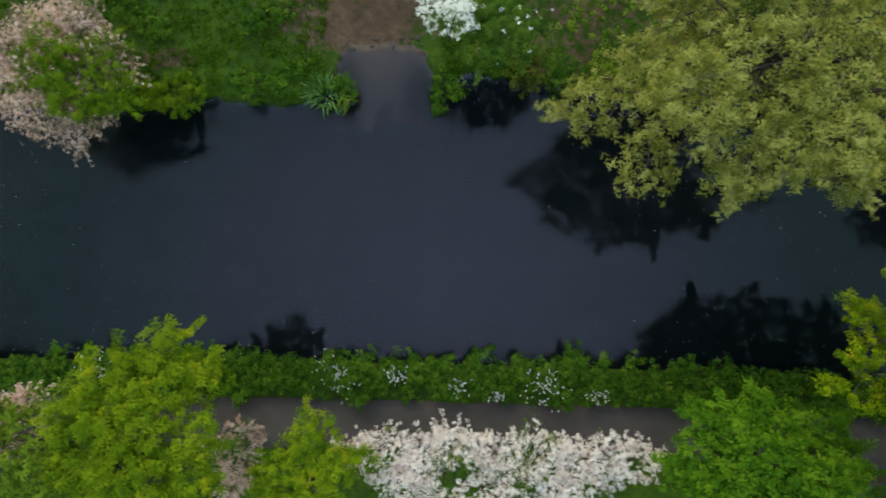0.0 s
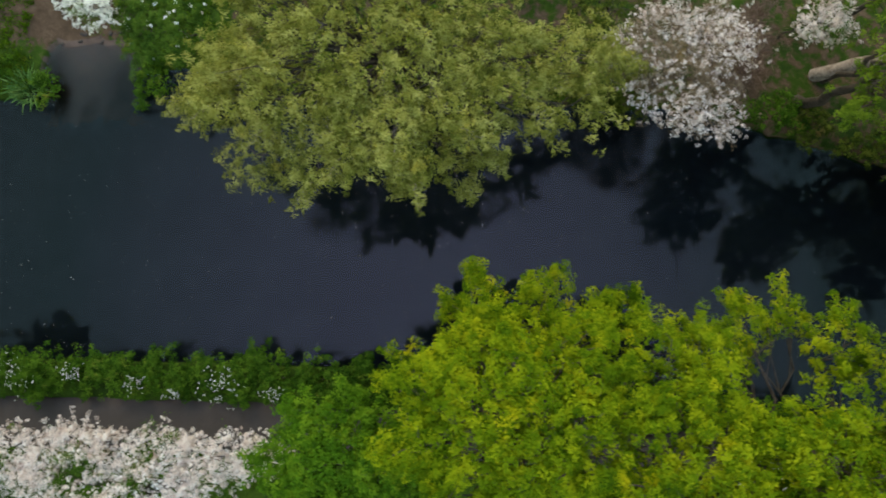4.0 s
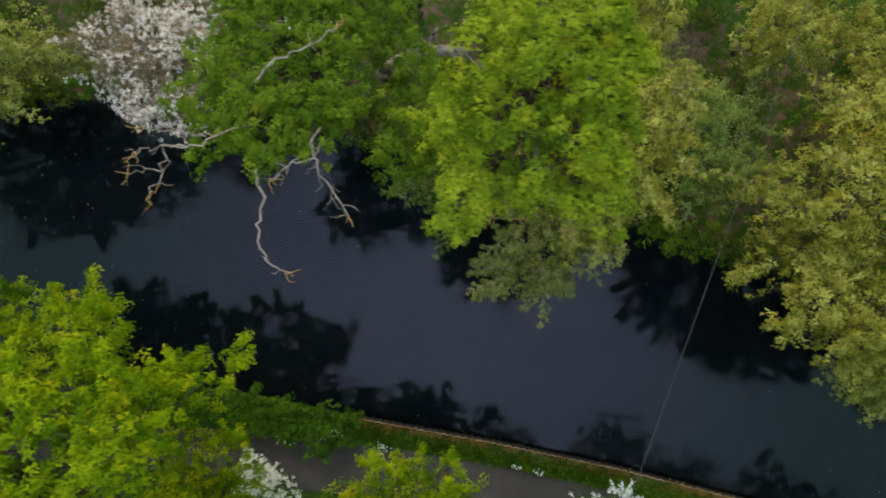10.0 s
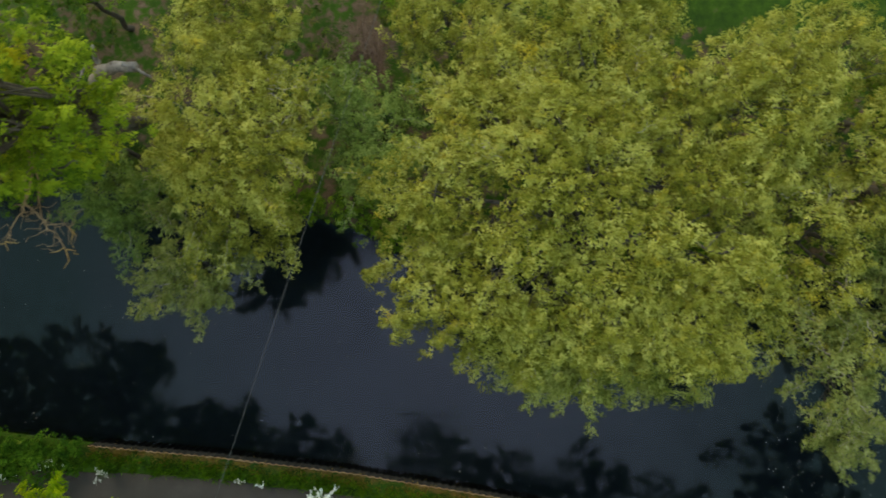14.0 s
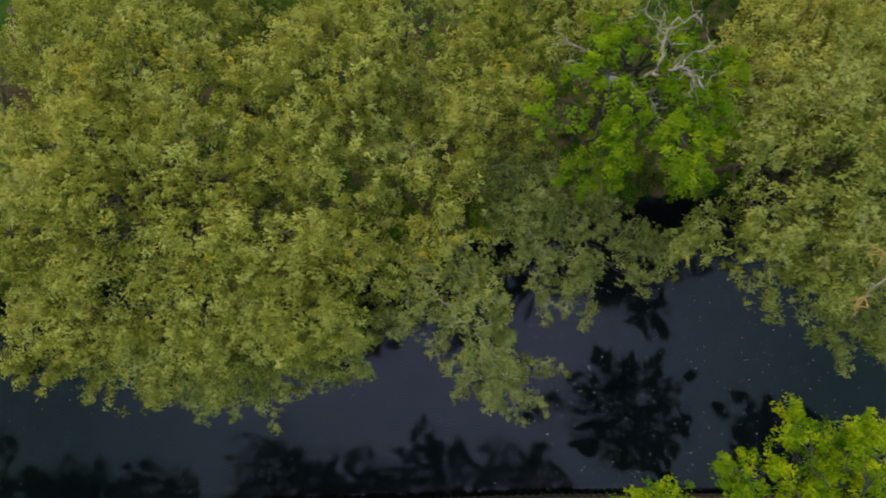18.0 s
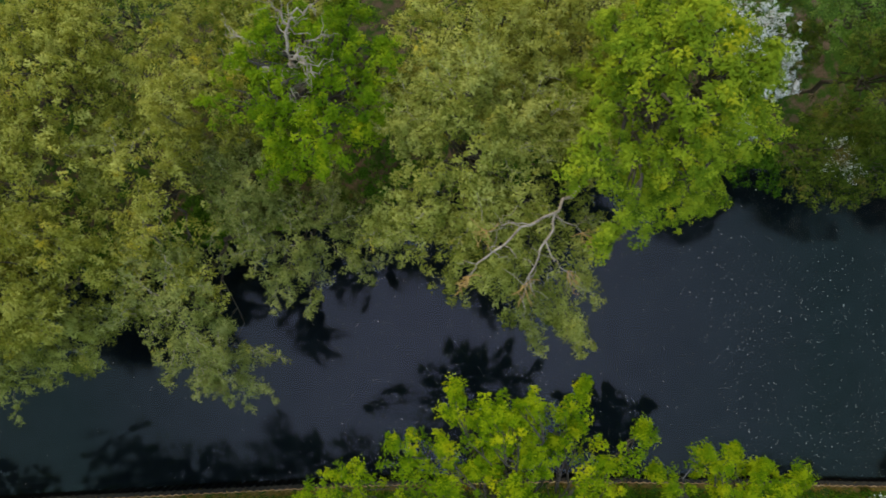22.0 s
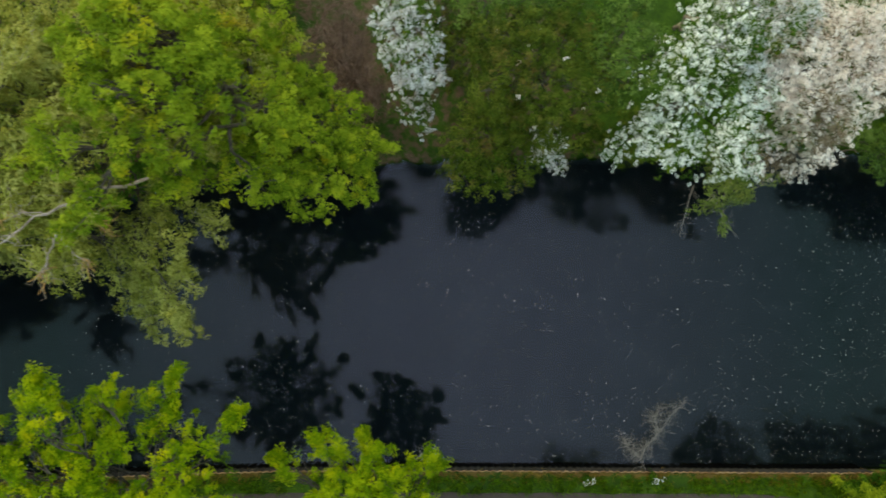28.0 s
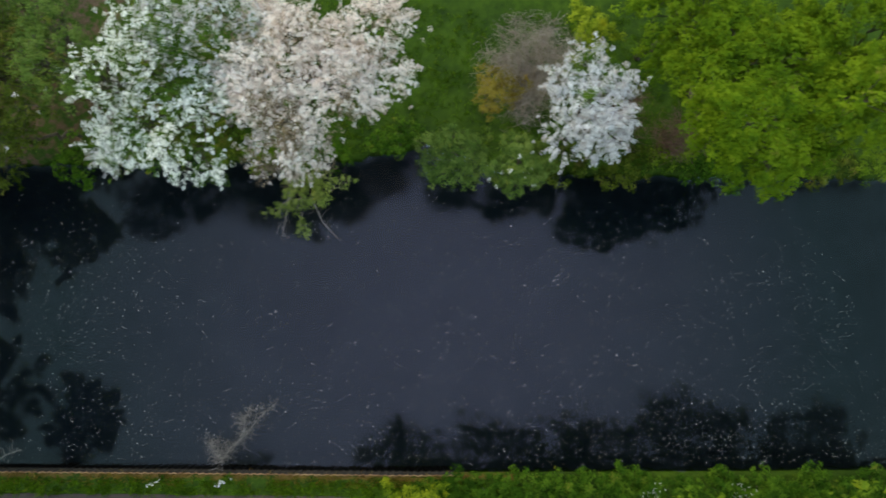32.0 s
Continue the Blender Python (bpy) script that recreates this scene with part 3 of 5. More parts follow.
def plant(name, label, category, root, crown, look_name, material, seed, count=10, extra=(), dens=1.0, gaps=0.35,
          bloom=None, bloom_share=0.6, spray=0.0, trunk=0.16, bark=None, limbs=True, group="", shrink=1.0, heart=0.55, wands=0.0):
    """A tree or shrub: trunk, limbs to every lump of the crown, leaves, and blossom where it flowers."""
    rng = np.random.default_rng(seed)
    bark = bark or M_BARK
    bx, by = root
    gz = place_ground(bx, by)
    top = base(name, bx, by, gz, label, category, group)
    lobes = [(x, y, z, u * shrink, v * shrink, w * shrink) for x, y, z, u, v, w in lobes_in(rng, *crown, count)]
    lobes += [(x, y, z, r, r, r * 0.8) if len(e) == 4 else e for e in extra for x, y, z, r in [e[:4]]]
    cx, cy, cz = crown[:3]
    fork = np.array([bx + (cx - bx) * 0.45, by + (cy - by) * 0.45, gz + (cz - gz) * 0.55])
    t = Tubes()
    t.add(bend(rng, (bx, by, gz - 0.15), fork, 7, 0.0, 0.25), trunk, trunk * 0.62, 8)
    heart_point = np.array([cx, cy, cz])
    t.add(bend(rng, fork, heart_point, 5, 0.0, 0.3), trunk * 0.60, trunk * 0.25, 7)
    part("trunk" if trunk > 0.06 else "stem", t.mesh("trunk", bark), top)
    p, way = tufts_of(rng, lobes, LOOKS[look_name][0] * dens, gaps, crown if heart else None, heart)
    if spray:
        # arching shoots that break the outline
        n = int(len(lobes) * 5 * spray)
        li = rng.integers(0, len(lobes), n)
        for k in li:
            x, y, z, rx, ry, rz = lobes[k]
            d = unit(np.array([x - cx, y - cy, 0.5 * rz]) + rng.normal(size=3) * 0.8)
            s = np.array([x, y, z]) + d * np.array([rx, ry, rz]) * 0.8
            q = s + d * np.linspace(0, rng.uniform(0.4, 0.9), 5)[:, None] * min(1.0, rx) - np.array([0, 0, 1]) * np.linspace(0, 0.3, 5)[:, None] ** 2
            p, way = np.concatenate([p, q]), np.concatenate([way, np.repeat(d[None], 5, 0)])
    twigs = Tubes()
    for k, (x, y, z, rx, ry, rz) in enumerate(lobes if limbs else []):
        t = Tubes()
        end = np.array([x, y, z - 0.1 * rz])
        arm = bend(rng, fork + (heart_point - fork) * rng.uniform(0.0, 0.85), end, 6, 0.06, 0.35)
        t.add(arm, trunk * 0.30, trunk * 0.09, 5)
        near = p[(((p - end) / (rx, ry, rz)) ** 2).sum(1) < 1.6]
        for q in near[rng.permutation(len(near))[:7]]:
            twigs.add(bend(rng, arm[rng.integers(3, 6)], q, 4, 0.05, 0.3), trunk * 0.10 + 0.006, 0.006, 4)
        part("limb", t.mesh("limb", bark), top)
    if twigs.n:
        tagged(part("twig_growth", twigs.mesh("twig_growth", bark), top), kind="stuff")
    if wands:
        # long thin shoots with side shoots, feathered with leaves, that reach out of the crown
        stems, at = Tubes(), []
        n = int(len(lobes) * wands)
        for k in rng.integers(0, len(lobes), n):
            x, y, z, rx, ry, rz = lobes[k]
            d = unit(np.array([x - cx, y - cy, 0.35 * rz]) + rng.normal(size=3) * np.array([0.6, 0.6, 0.25]))
            s = np.array([x, y, z]) + d * np.array([rx, ry, rz]) * 0.7
            long = rng.uniform(0.8, 1.7)
            wand = bend(rng, s, s + d * long - np.array([0, 0, 0.25 * long]), 9, 0.07, 0.3)
            stems.add(wand, 0.016, 0.005, 3)
            at += list(wand[2:])
            for j in range(2, 8):
                e = wand[j] + unit(d * 0.9 + np.cross(d, (0, 0, 1.0)) * (1 if j % 2 else -1) + rng.normal(size=3) * 0.25) * rng.uniform(0.25, 0.6) * (1.15 - j / 9)
                twig = bend(rng, wand[j], e, 4, 0.05, 0.3)
                stems.add(twig, 0.008, 0.004, 3)
                at += list(twig[1:])
        at = np.array(at)
        tagged(part("trailing_shoot", stems.mesh("trailing_shoot", M_TWIG_GREY), top, "thin pale shoots reaching out of the crown"), kind="stuff")
        part("shoot_foliage", leaf_mesh("shoot_foliage", leaves_on(rng, at, np.tile([0, 0, 1.0], (len(at), 1)), "wand"), material, "wand"), top)
    if bloom is None:
        part("crown", leaf_mesh("crown", leaves_on(rng, p, way, look_name), material, look_name), top)
    else:
        pick = rng.random(len(p)) < bloom_share * (1 + 0.55 * wobble(rng, p, 1.3) + 0.45 * wobble(rng, p, 3.5))
        part("crown", leaf_mesh("crown", leaves_on(rng, p[~pick], way[~pick], look_name), material, look_name), top)
        part("blossom", leaf_mesh("blossom", leaves_on(rng, p[pick] + way[pick] * 0.05, way[pick], "bloom"), bloom, "bloom"), top, "dense clusters of small pale blossom")
    return top


def dead_branch(tree, pts, r0, seed, twigs=4, tip=True, spread=0.5, wood=None):
    """A bare, weathered branch with crooked twigs, orange lichen towards its tips."""
    rng = np.random.default_rng(seed)
    wood = wood or M_DEAD
    t, u, w = Tubes(), Tubes(), Tubes()
    pts = np.array(pts, float)
    k = np.linspace(0, len(pts) - 1, len(pts) * 3)
    fine = np.stack([np.interp(k, np.arange(len(pts)), pts[:, j]) for j in range(3)], 1)
    fine[1:-1] += rng.normal(size=(len(fine) - 2, 3)) * 0.05
    t.add(fine, r0 * 0.66, r0 * 0.26, 6)
    for _ in range(twigs * 2):
        a = fine[rng.integers(len(fine) // 3, len(fine))]
        d = unit(unit(pts[-1] - pts[0]) * 0.6 + rng.normal(size=3) * np.array([1, 1, 0.5]))
        w.add(bend(rng, a, a + d * spread * rng.uniform(0.6, 1.5), 5, -0.1, 0.6), r0 * 0.22, 0.006, 4)
    branch = part("dead_branch", t.mesh("dead_branch", wood), tree, "bare weathered grey dead branch")
    if twigs:
        tagged(part("twig_growth", w.mesh("twig_growth", wood), branch, "thin crooked bare twigs"), kind="stuff")
    if tip:
        for _ in range(6 if tip is True else tip):
            d = unit(unit(fine[-1] - fine[-4]) * 0.7 + rng.normal(size=3) * np.array([0.9, 0.9, 0.3]))
            u.add(bend(rng, fine[-1], fine[-1] + d * spread * rng.uniform(0.6, 1.3), 5, -0.1, 0.6), r0 * 0.22 + 0.006, 0.009, 4)
        tagged(part("lichen_tip", u.mesh("lichen_tip", M_LICHEN), branch, "forked tip crusted with orange lichen"), kind="stuff")
    return branch


HAW = "leafy hawthorn covered in white spring blossom"
# far bank, from the first bend onwards
plant("hawthorn", "hawthorn with fading pink blossom on the grassy bank", "tree", (-18.6, 10.2), (-18.3, 8.9, 3.0, 3.6, 3.5, 1.5), "haw", M_TWIGGY, 11, 11, extra=[(-16.4, 6.7, 2.9, 1.0), (-17.4, 6.2, 2.4, 1.0), (-15.9, 8.3, 3.6, 0.9)], bloom=M_BLOOM_ROSE, bloom_share=0.55, spray=0.6, trunk=0.13)
plant("field_maple", "yellow-green leafy young tree growing through pink hawthorn", "tree", (-16.2, 9.4), (-16.6, 8.2, 3.5, 2.3, 2.2, 1.7), "ash", M_MAPLE, 12, 8, spray=0.35, trunk=0.12)
plant("bank_bush", "low leafy bush overhanging the water from the bank", "bush", (-13.8, 8.6), (-13.9, 8.45, 0.7, 1.9, 0.9, 0.5), "ash", M_MAPLE, 13, 8, spray=0.35, trunk=0.04)
plant("bank_bush", "low green nettles and brambles along the bank edge", "bush", (-9.9, 9.4), (-9.9, 9.1, 0.6, 2.1, 0.7, 0.35), "hedge", M_HEDGE, 14, 7, trunk=0.03)
plant("hawthorn", "small white-blossomed hawthorn at the bank", "tree", (-0.6, 12.0), (-0.88, 10.72, 5.4, 1.03, 1.13, 0.97), "haw", M_HAW, 15, 5, bloom=M_BLOOM, bloom_share=0.95, spray=0.5, trunk=0.07)
plant("elder", "dark green elder bush dotted with white flowers", "bush", (2.0, 11.6), (1.6, 10.35, 4.2, 2.5, 1.57, 1.06), "ash", M_HAW, 16, 9, spray=0.35, bloom=M_BLOOM, bloom_share=0.09, trunk=0.08, gaps=0.15)
plant("willow", "broad grey-green willow leaning over the canal", "tree", (12.5, 10.4), (11.4, 7.53, 9, 6.62, 4.9, 3.43), "willow", M_WILLOW_PALE, 17, 38, shrink=0.86, trunk=0.34, spray=0.7, extra=[(9.6, 4.1, 8.6, 1.2), (7, 4.44, 6.8, 1.2), (5, 6.57, 6.4, 1.39), (7.4, 5.73, 10.4, 1.46), (12.4, 4.66, 9.6, 1.37), (15.6, 5.57, 9.8, 1.37), (18, 6.27, 7.8, 1.38), (18.9, 8.12, 7.4, 1.38), (9.2, 8.23, 6.8, 1.85), (14.5, 5.1, 7.2, 1.1), (18.0, 7.8, 8.2, 1.3), (6.5, 7.5, 8.2, 1.2), (14.2, 4.3, 6.2, 0.9), (11.9, 4.6, 3.8, 0.8), (19.6, 8.2, 6.6, 1.2)], gaps=0.55, wands=1.0)
plant("hawthorn", "hawthorn hung with fading white blossom over the water", "tree", (23.6, 10.0), (23.0, 8.7, 5.2, 2.7, 2.8, 2.0), "haw", M_TWIGGY, 18, 11, extra=[(24.5, 9.2, 6.2, 1.2), (22.2, 9.9, 5.6, 1.2), (20.6, 8.4, 6.8, 0.9), (24.6, 10.8, 5.2, 1.0)], bloom=M_BLOOM_PINK, bloom_share=0.47, spray=1.6, trunk=0.13, gaps=0.72, shrink=0.88)
plant("hawthorn", "small hawthorn in white blossom behind the alder", "tree", (29.3, 12.4), (29, 11.09, 5.2, 1.25, 1.05, 0.98), "haw", M_HAW, 19, 5, bloom=M_BLOOM_PINK, bloom_share=0.8, spray=0.5, trunk=0.07)
alder = plant("alder", "green alder with bare dead branches reaching over the water", "tree", (30.8, 9.6), (29.6, 7.07, 10, 3.16, 3.54, 2.74), "ash", M_ASH_DARK, 20, 20, shrink=0.82, extra=[(27.4, 5.93, 10.72, 1.25), (28.2, 4.68, 10.72, 1.06), (29.6, 4.58, 11.32, 1.05), (31, 5.16, 11.32, 1.15), (32.4, 4.98, 10.32, 1.15)], spray=0.35, trunk=0.26, gaps=0.5)
ash_tall = plant("ash_tree", "tall bright green ash standing above the willows", "tree", (38.0, 8.4), (36.8, 4.03, 15.8, 2.46, 2.97, 3.5), "ash", M_ASH, 21, 30, shrink=0.82, gaps=0.5, extra=[(35.4, 2.02, 15.78, 0.86), (37.8, 2.28, 16.18, 0.86), (38.4, 3.6, 14.0, 0.9), (35.4, 4.8, 12.2, 1.4), (38.0, 5.13, 12.18, 1.4), (38.4, 4.6, 14.0, 1.0), (38.3, 5.8, 13.2, 1.0), (37.8, 6.4, 13.6, 1.1)], spray=0.35, trunk=0.34)
plant("willow", "low grey willow sweeping down to the water", "tree", (38.6, 6.2), (38.4, 1.95, 5.4, 1.75, 2.2, 1.49), "willow", M_WILLOW_GREY, 22, 16, shrink=0.55, trunk=0.12, gaps=0.75, spray=1.0, dens=0.7, heart=0.25, wands=4.0)
plant("willow", "olive-yellow willow on the far bank", "tree", (41.0, 8.2), (40.4, 6.4, 7.4, 2.9, 4.6, 3.0), "willow", M_WILLOW, 23, 18, trunk=0.2, extra=[(41.8, 5.6, 8.6, 1.3), (42.0, 7.2, 7.4, 1.3), (40.2, 4.8, 9.0, 1.3), (39.6, 6.8, 9.4, 1.3), (39.8, 3.2, 5.6, 1.5), (41.2, 3.6, 4.8, 1.3)], spray=0.4, gaps=0.55, wands=1.6)
plant("elder", "dark green elder bush between two willows", "bush", (45.4, 6.0), (45.3, 6.4, 5.2, 2.0, 3.2, 2.0), "willow", M_SALLOW, 24, 12, trunk=0.08, gaps=0.2, wands=1.2)
plant("willow", "huge pale willow spreading over the canal", "tree", (52.4, 5.2), (51.8, 3.19, 9, 5.88, 5.98, 3.51), "willow", M_WILLOW, 25, 40, shrink=0.86, trunk=0.40, spray=0.7, extra=[(47.2, 0.19, 8.8, 1.24), (46.6, 1.72, 7.5, 1.24), (55.4, -1.2, 9.5, 1.43), (56.8, -0.25, 8.5, 1.43), (46.6, 3.82, 8.3, 1.43), (57.2, 2.98, 9.5, 1.62), (49, -0.78, 8.5, 1.24), (50, 7.15, 8.4, 1.72), (50.6, -0.98, 8.7, 1.34), (53.2, -1.18, 8.9, 1.34), (55.2, -1.2, 9.6, 1.4), (53.2, 0.2, 10.2, 1.5), (55.4, 1.2, 10.6, 1.5), (57.0, 0.6, 9.0, 1.3)], gaps=0.55, wands=1.3)
plant("willow", "grey-green willow boughs trailing low over the canal", "tree", (52.8, 1.0), (52.6, -1.68, 6.7, 4.1, 1.46, 1.28), "willow", M_WILLOW_PALE, 48, 16, shrink=0.85, trunk=0.14, spray=1.2, gaps=0.5, extra=[(50.6, -1.58, 7.45, 1.37), (53.2, -1.97, 7.65, 1.37), (55.2, -2.37, 6.85, 1.17), (52, -2.5, 6.45, 1.0), (52.9, -3.05, 6.05, 0.8), (54.5, -2.9, 5.85, 0.8), (51.2, -2.65, 6.05, 0.7), (56.6, -1.99, 6.25, 0.98)], wands=2.2)
plant("willow", "grey willow trailing its branches over the water", "tree", (61.0, 3.6), (60.0, 1.6, 7.4, 2.7, 4.8, 2.8), "willow", M_WILLOW, 26, 15, trunk=0.2, gaps=0.65, shrink=0.9, heart=0.35, wands=1.4)
plant("willow", "willow bough hanging low over the water", "tree", (61.6, 1.4), (60.4, -2.6, 8, 1.1, 2.5, 1.35), "willow", M_WILLOW_GREY, 27, 12, shrink=0.75, extra=[(59.2, -2.37, 7.84, 0.84), (61.4, -4.29, 7.44, 0.65), (60.3, -4.8, 7.24, 0.6), (61, -5.1, 7.04, 0.42)], spray=0.7, trunk=0.14, gaps=0.7, heart=0.25, wands=2.4)
snag_tree = plant("ash_tree", "bright green ash with bare broken limbs at its top", "tree", (67.2, 4.4), (67.0, 2.2, 11.0, 2.5, 2.8, 2.6), "ash", M_SYC_GREEN, 28, 20, shrink=0.8, spray=0.35, trunk=0.34, gaps=0.7, dens=0.8, heart=0.15, extra=[(66.9, 0.3, 12.4, 0.9), (64.8, 2.7, 10.8, 1.0), (65.5, 1.2, 9.0, 1.1), (67.6, 1.4, 12.0, 1.0)])
plant("willow", "olive willow scrub on the far bank", "tree", (76.6, 3.4), (75.2, 3.2, 6.0, 2.8, 3.4, 2.4), "willow", M_WILLOW, 29, 14, trunk=0.16, gaps=0.55, wands=1.0)
plant("willow", "low grey willow scrub at the water's edge", "tree", (64.6, 1.6), (64.9, -1.27, 6.6, 2.92, 2.24, 1.78), "willow", M_WILLOW_GREY, 30, 18, shrink=0.66, trunk=0.12, gaps=0.75, spray=0.6, heart=0.2, wands=2.2)
plant("willow", "grey-green willow drooping into the canal", "tree", (71.4, 1.2), (70.6, -1.23, 11.4, 2.55, 3.19, 2.87), "willow", M_WILLOW_PALE, 31, 22, shrink=0.78, trunk=0.18, gaps=0.5, spray=1.0, extra=[(71.2, -4.32, 9.24, 1.02), (72, -5.83, 9.44, 0.74), (69.4, -3.54, 9.64, 1.11), (70.4, -3.4, 11.44, 1.1), (72.3, -6.58, 9.64, 0.42), (70.6, -2.83, 9.84, 1.11), (72.6, -4.74, 10.04, 0.83), (71, -5.43, 9.04, 0.74), (73, -3.26, 9.44, 1.02), (68.4, -1.84, 9.64, 1.11)], wands=1.8)
ash_mid = plant("ash_tree", "bright green ash overhanging the canal with dead twigs", "tree", (77.2, 1.0), (75.4, -1.7, 14.2, 2.1, 2.8, 3.4), "ash", M_ASH, 32, 26, shrink=0.84, gaps=0.5, spray=0.35, trunk=0.3, extra=[(73.2, -4.23, 14.6, 0.71), (73, -2.91, 15, 0.7), (77.4, -2.62, 12.8, 0.99), (74.8, -3.62, 13, 0.8), (76.2, -3.8, 11.2, 1), (76.2, 0.6, 11.6, 1.2), (77.2, 0.5, 9.0, 1.2), (74.6, -0.7, 10.6, 1.1), (77.0, 1.7, 9.6, 1.2), (75.0, -0.5, 8.8, 1.2)])
plant("ash_tree", "low spreading ash boughs above the bank", "tree", (76.6, 2.2), (77.4, -1.7, 7.0, 2.9, 2.4, 2.0), "ash", M_ASH, 33, 16, shrink=0.88, extra=[(79.2, -2.6, 7.3, 0.9), (78.6, -3.5, 6.6, 0.9), (77.4, -3.8, 7.4, 1.0)], spray=0.35, trunk=0.2)
plant("hawthorn", "narrow hawthorn column in grey-white blossom", "tree", (82.8, 2.4), (82.15, 0.7, 7.2, 1.35, 2.3, 1.9), "haw", M_HAW, 34, 11, extra=[(81.7, -0.8, 5.3, 0.9), (81.9, -1.2, 4.6, 0.6)], bloom=M_BLOOM_GREY, bloom_share=0.55, spray=0.5, trunk=0.1, gaps=0.5)
plant("crab_apple", "dull olive-green tree with brown twigs over the bank", "tree", (86.8, 0.4), (85.9, -2.38, 8.7, 2.92, 2.65, 2.67), "fine", M_OLIVE, 35, 15, trunk=0.16, gaps=0.45, bloom=M_BLOOM_PINK, bloom_share=0.015)
plant("crab_apple", "dark olive scrub hanging over the water's edge", "bush", (84.6, -1.4), (83.9, -3.86, 6.6, 2.2, 2.29, 1.72), "fine", M_OLIVE, 36, 11, trunk=0.1, gaps=0.45)
plant("hawthorn", "sprig of white blossom hanging over the water", "tree", (87.0, -2.6), (86.8, -3.71, 3.2, 0.79, 0.98, 0.6), "haw", M_OLIVE, 37, 5, bloom=M_BLOOM_GREY, bloom_share=0.8, spray=0.5, trunk=0.05)
plant("hawthorn", "large hawthorn thick with bright white blossom", "tree", (92.2, -3.0), (91.6, -4.58, 7.2, 2.51, 3.37, 2.75), "haw", M_HAW, 38, 15, bloom=M_BLOOM, bloom_share=0.43, spray=1.6, trunk=0.16, gaps=0.5, extra=[(90.3, -3.89, 9.32, 1.1), (92.0, -2.95, 9.52, 1.25), (89.8, -5.41, 8.12, 1.0), (89.1, -5.0, 6.2, 0.8)])
plant("hawthorn", "large hawthorn covered in pinkish white blossom", "tree", (97.2, -3.2), (96.4, -4.8, 7.4, 3.03, 2.93, 2.63), "haw", M_TWIGGY, 39, 17, bloom=M_BLOOM_PINK, bloom_share=0.80, spray=1.8, trunk=0.16, gaps=0.3, extra=[(94.5, -6.51, 5.88, 1.15), (95.6, -7.1, 5.88, 0.95), (99.47, -3.84, 7.68, 1.14), (99.09, -5.35, 7.08, 1.05), (94.3, -4.82, 7.68, 1.14), (99.86, -2.98, 7.48, 0.76)])
plant("sallow", "small pale green sallow standing in the shallows", "bush", (94.9, -6.2), (94.6, -7.45, 1.7, 1.15, 1.1, 0.7), "willow", M_SALLOW, 40, 6, trunk=0.05, wands=2.0)
plant("sallow", "rounded green bush at the water's edge", "bush", (101.4, -7.3), (101.25, -8.3, 3, 1.65, 1.65, 1.06), "fine", M_BUSH, 41, 10, trunk=0.05)
plant("elder", "green bush with a few white flower heads", "bush", (104.2, -8.4), (103.77, -9.53, 4, 1.47, 1.47, 1.15), "ash", M_BUSH, 42, 8, spray=0.35, bloom=M_BLOOM, bloom_share=0.03, trunk=0.06)
plant("bank_bush", "low green growth along the bank edge", "bush", (99.0, -5.6), (99, -6.09, 1.05, 1.68, 0.69, 0.4), "hedge", M_HEDGE, 43, 5, trunk=0.03)
plant("bank_bush", "small bush of orange-green young leaves beside a bare shrub", "bush", (103.4, -6.0), (103.8, -6.3, 4.2, 1.2, 1.1, 0.9), "fine", M_BRONZE, 49, 7, trunk=0.04)
plant("willow", "grey-green willow scrub filling the bank below the ash", "tree", (63.4, 2.6), (63.2, 1.06, 7.6, 1.76, 2.04, 1.35), "willow", M_WILLOW_GREY, 50, 11, shrink=0.85, trunk=0.1, gaps=0.45, spray=0.6, wands=1.5)
plant("alder", "young sallow closing the gap behind the willow", "tree", (43.6, 9.8), (43.6, 9.2, 4.0, 1.2, 1.6, 1.3), "willow", M_SALLOW, 51, 6, trunk=0.07, wands=1.5)
plant("sallow", "grey-green sallow filling the bank under the tall ash", "bush", (35.2, 6.0), (35.2, 4.5, 4.4, 1.9, 1.6, 1.3), "willow", M_SALLOW, 53, 10, trunk=0.08, gaps=0.4, spray=0.9, wands=2.0)
plant("willow", "grey-green willow crowding under the ash boughs", "tree", (74.2, 1.8), (73.6, -0.14, 10.2, 1.62, 2.16, 1.71), "willow", M_WILLOW_PALE, 52, 12, shrink=0.85, trunk=0.12, gaps=0.45, spray=0.6, wands=1.2)
plant("hawthorn", "compact hawthorn in cold white blossom", "tree", (107.5, -7.6), (106.5, -8.75, 7, 1.75, 1.9, 2.0), "haw", M_HAW, 45, 12, extra=[(106.6, -7.6, 7.8, 0.8), (106.4, -10.0, 6.2, 0.8), (105.4, -9.5, 6.2, 0.8)], bloom=M_BLOOM_GREY, bloom_share=1.0, spray=0.9, trunk=0.12, gaps=0.4)
plant("field_maple", "broad yellow-green maple at the canal edge", "tree", (113.4, -8.0), (111.6, -10.6, 9.0, 3.6, 3.6, 3.2), "maple", M_MAPLE, 46, 24, trunk=0.2, extra=[(108.9, -11.8, 12.0, 1.2), (110.2, -12.6, 10.4, 1.3), (112.6, -12.2, 12.2, 1.4), (110.0, -9.4, 8.6, 1.3), (109.6, -10.8, 10.4, 1.3)])
plant("bank_bush", "yellowish leafy bush behind the hawthorn", "bush", (109.4, -3.8), (108.24, -5.16, 4.5, 0.91, 1, 0.76), "ash", M_ASH, 47, 5, spray=0.35, trunk=0.05)

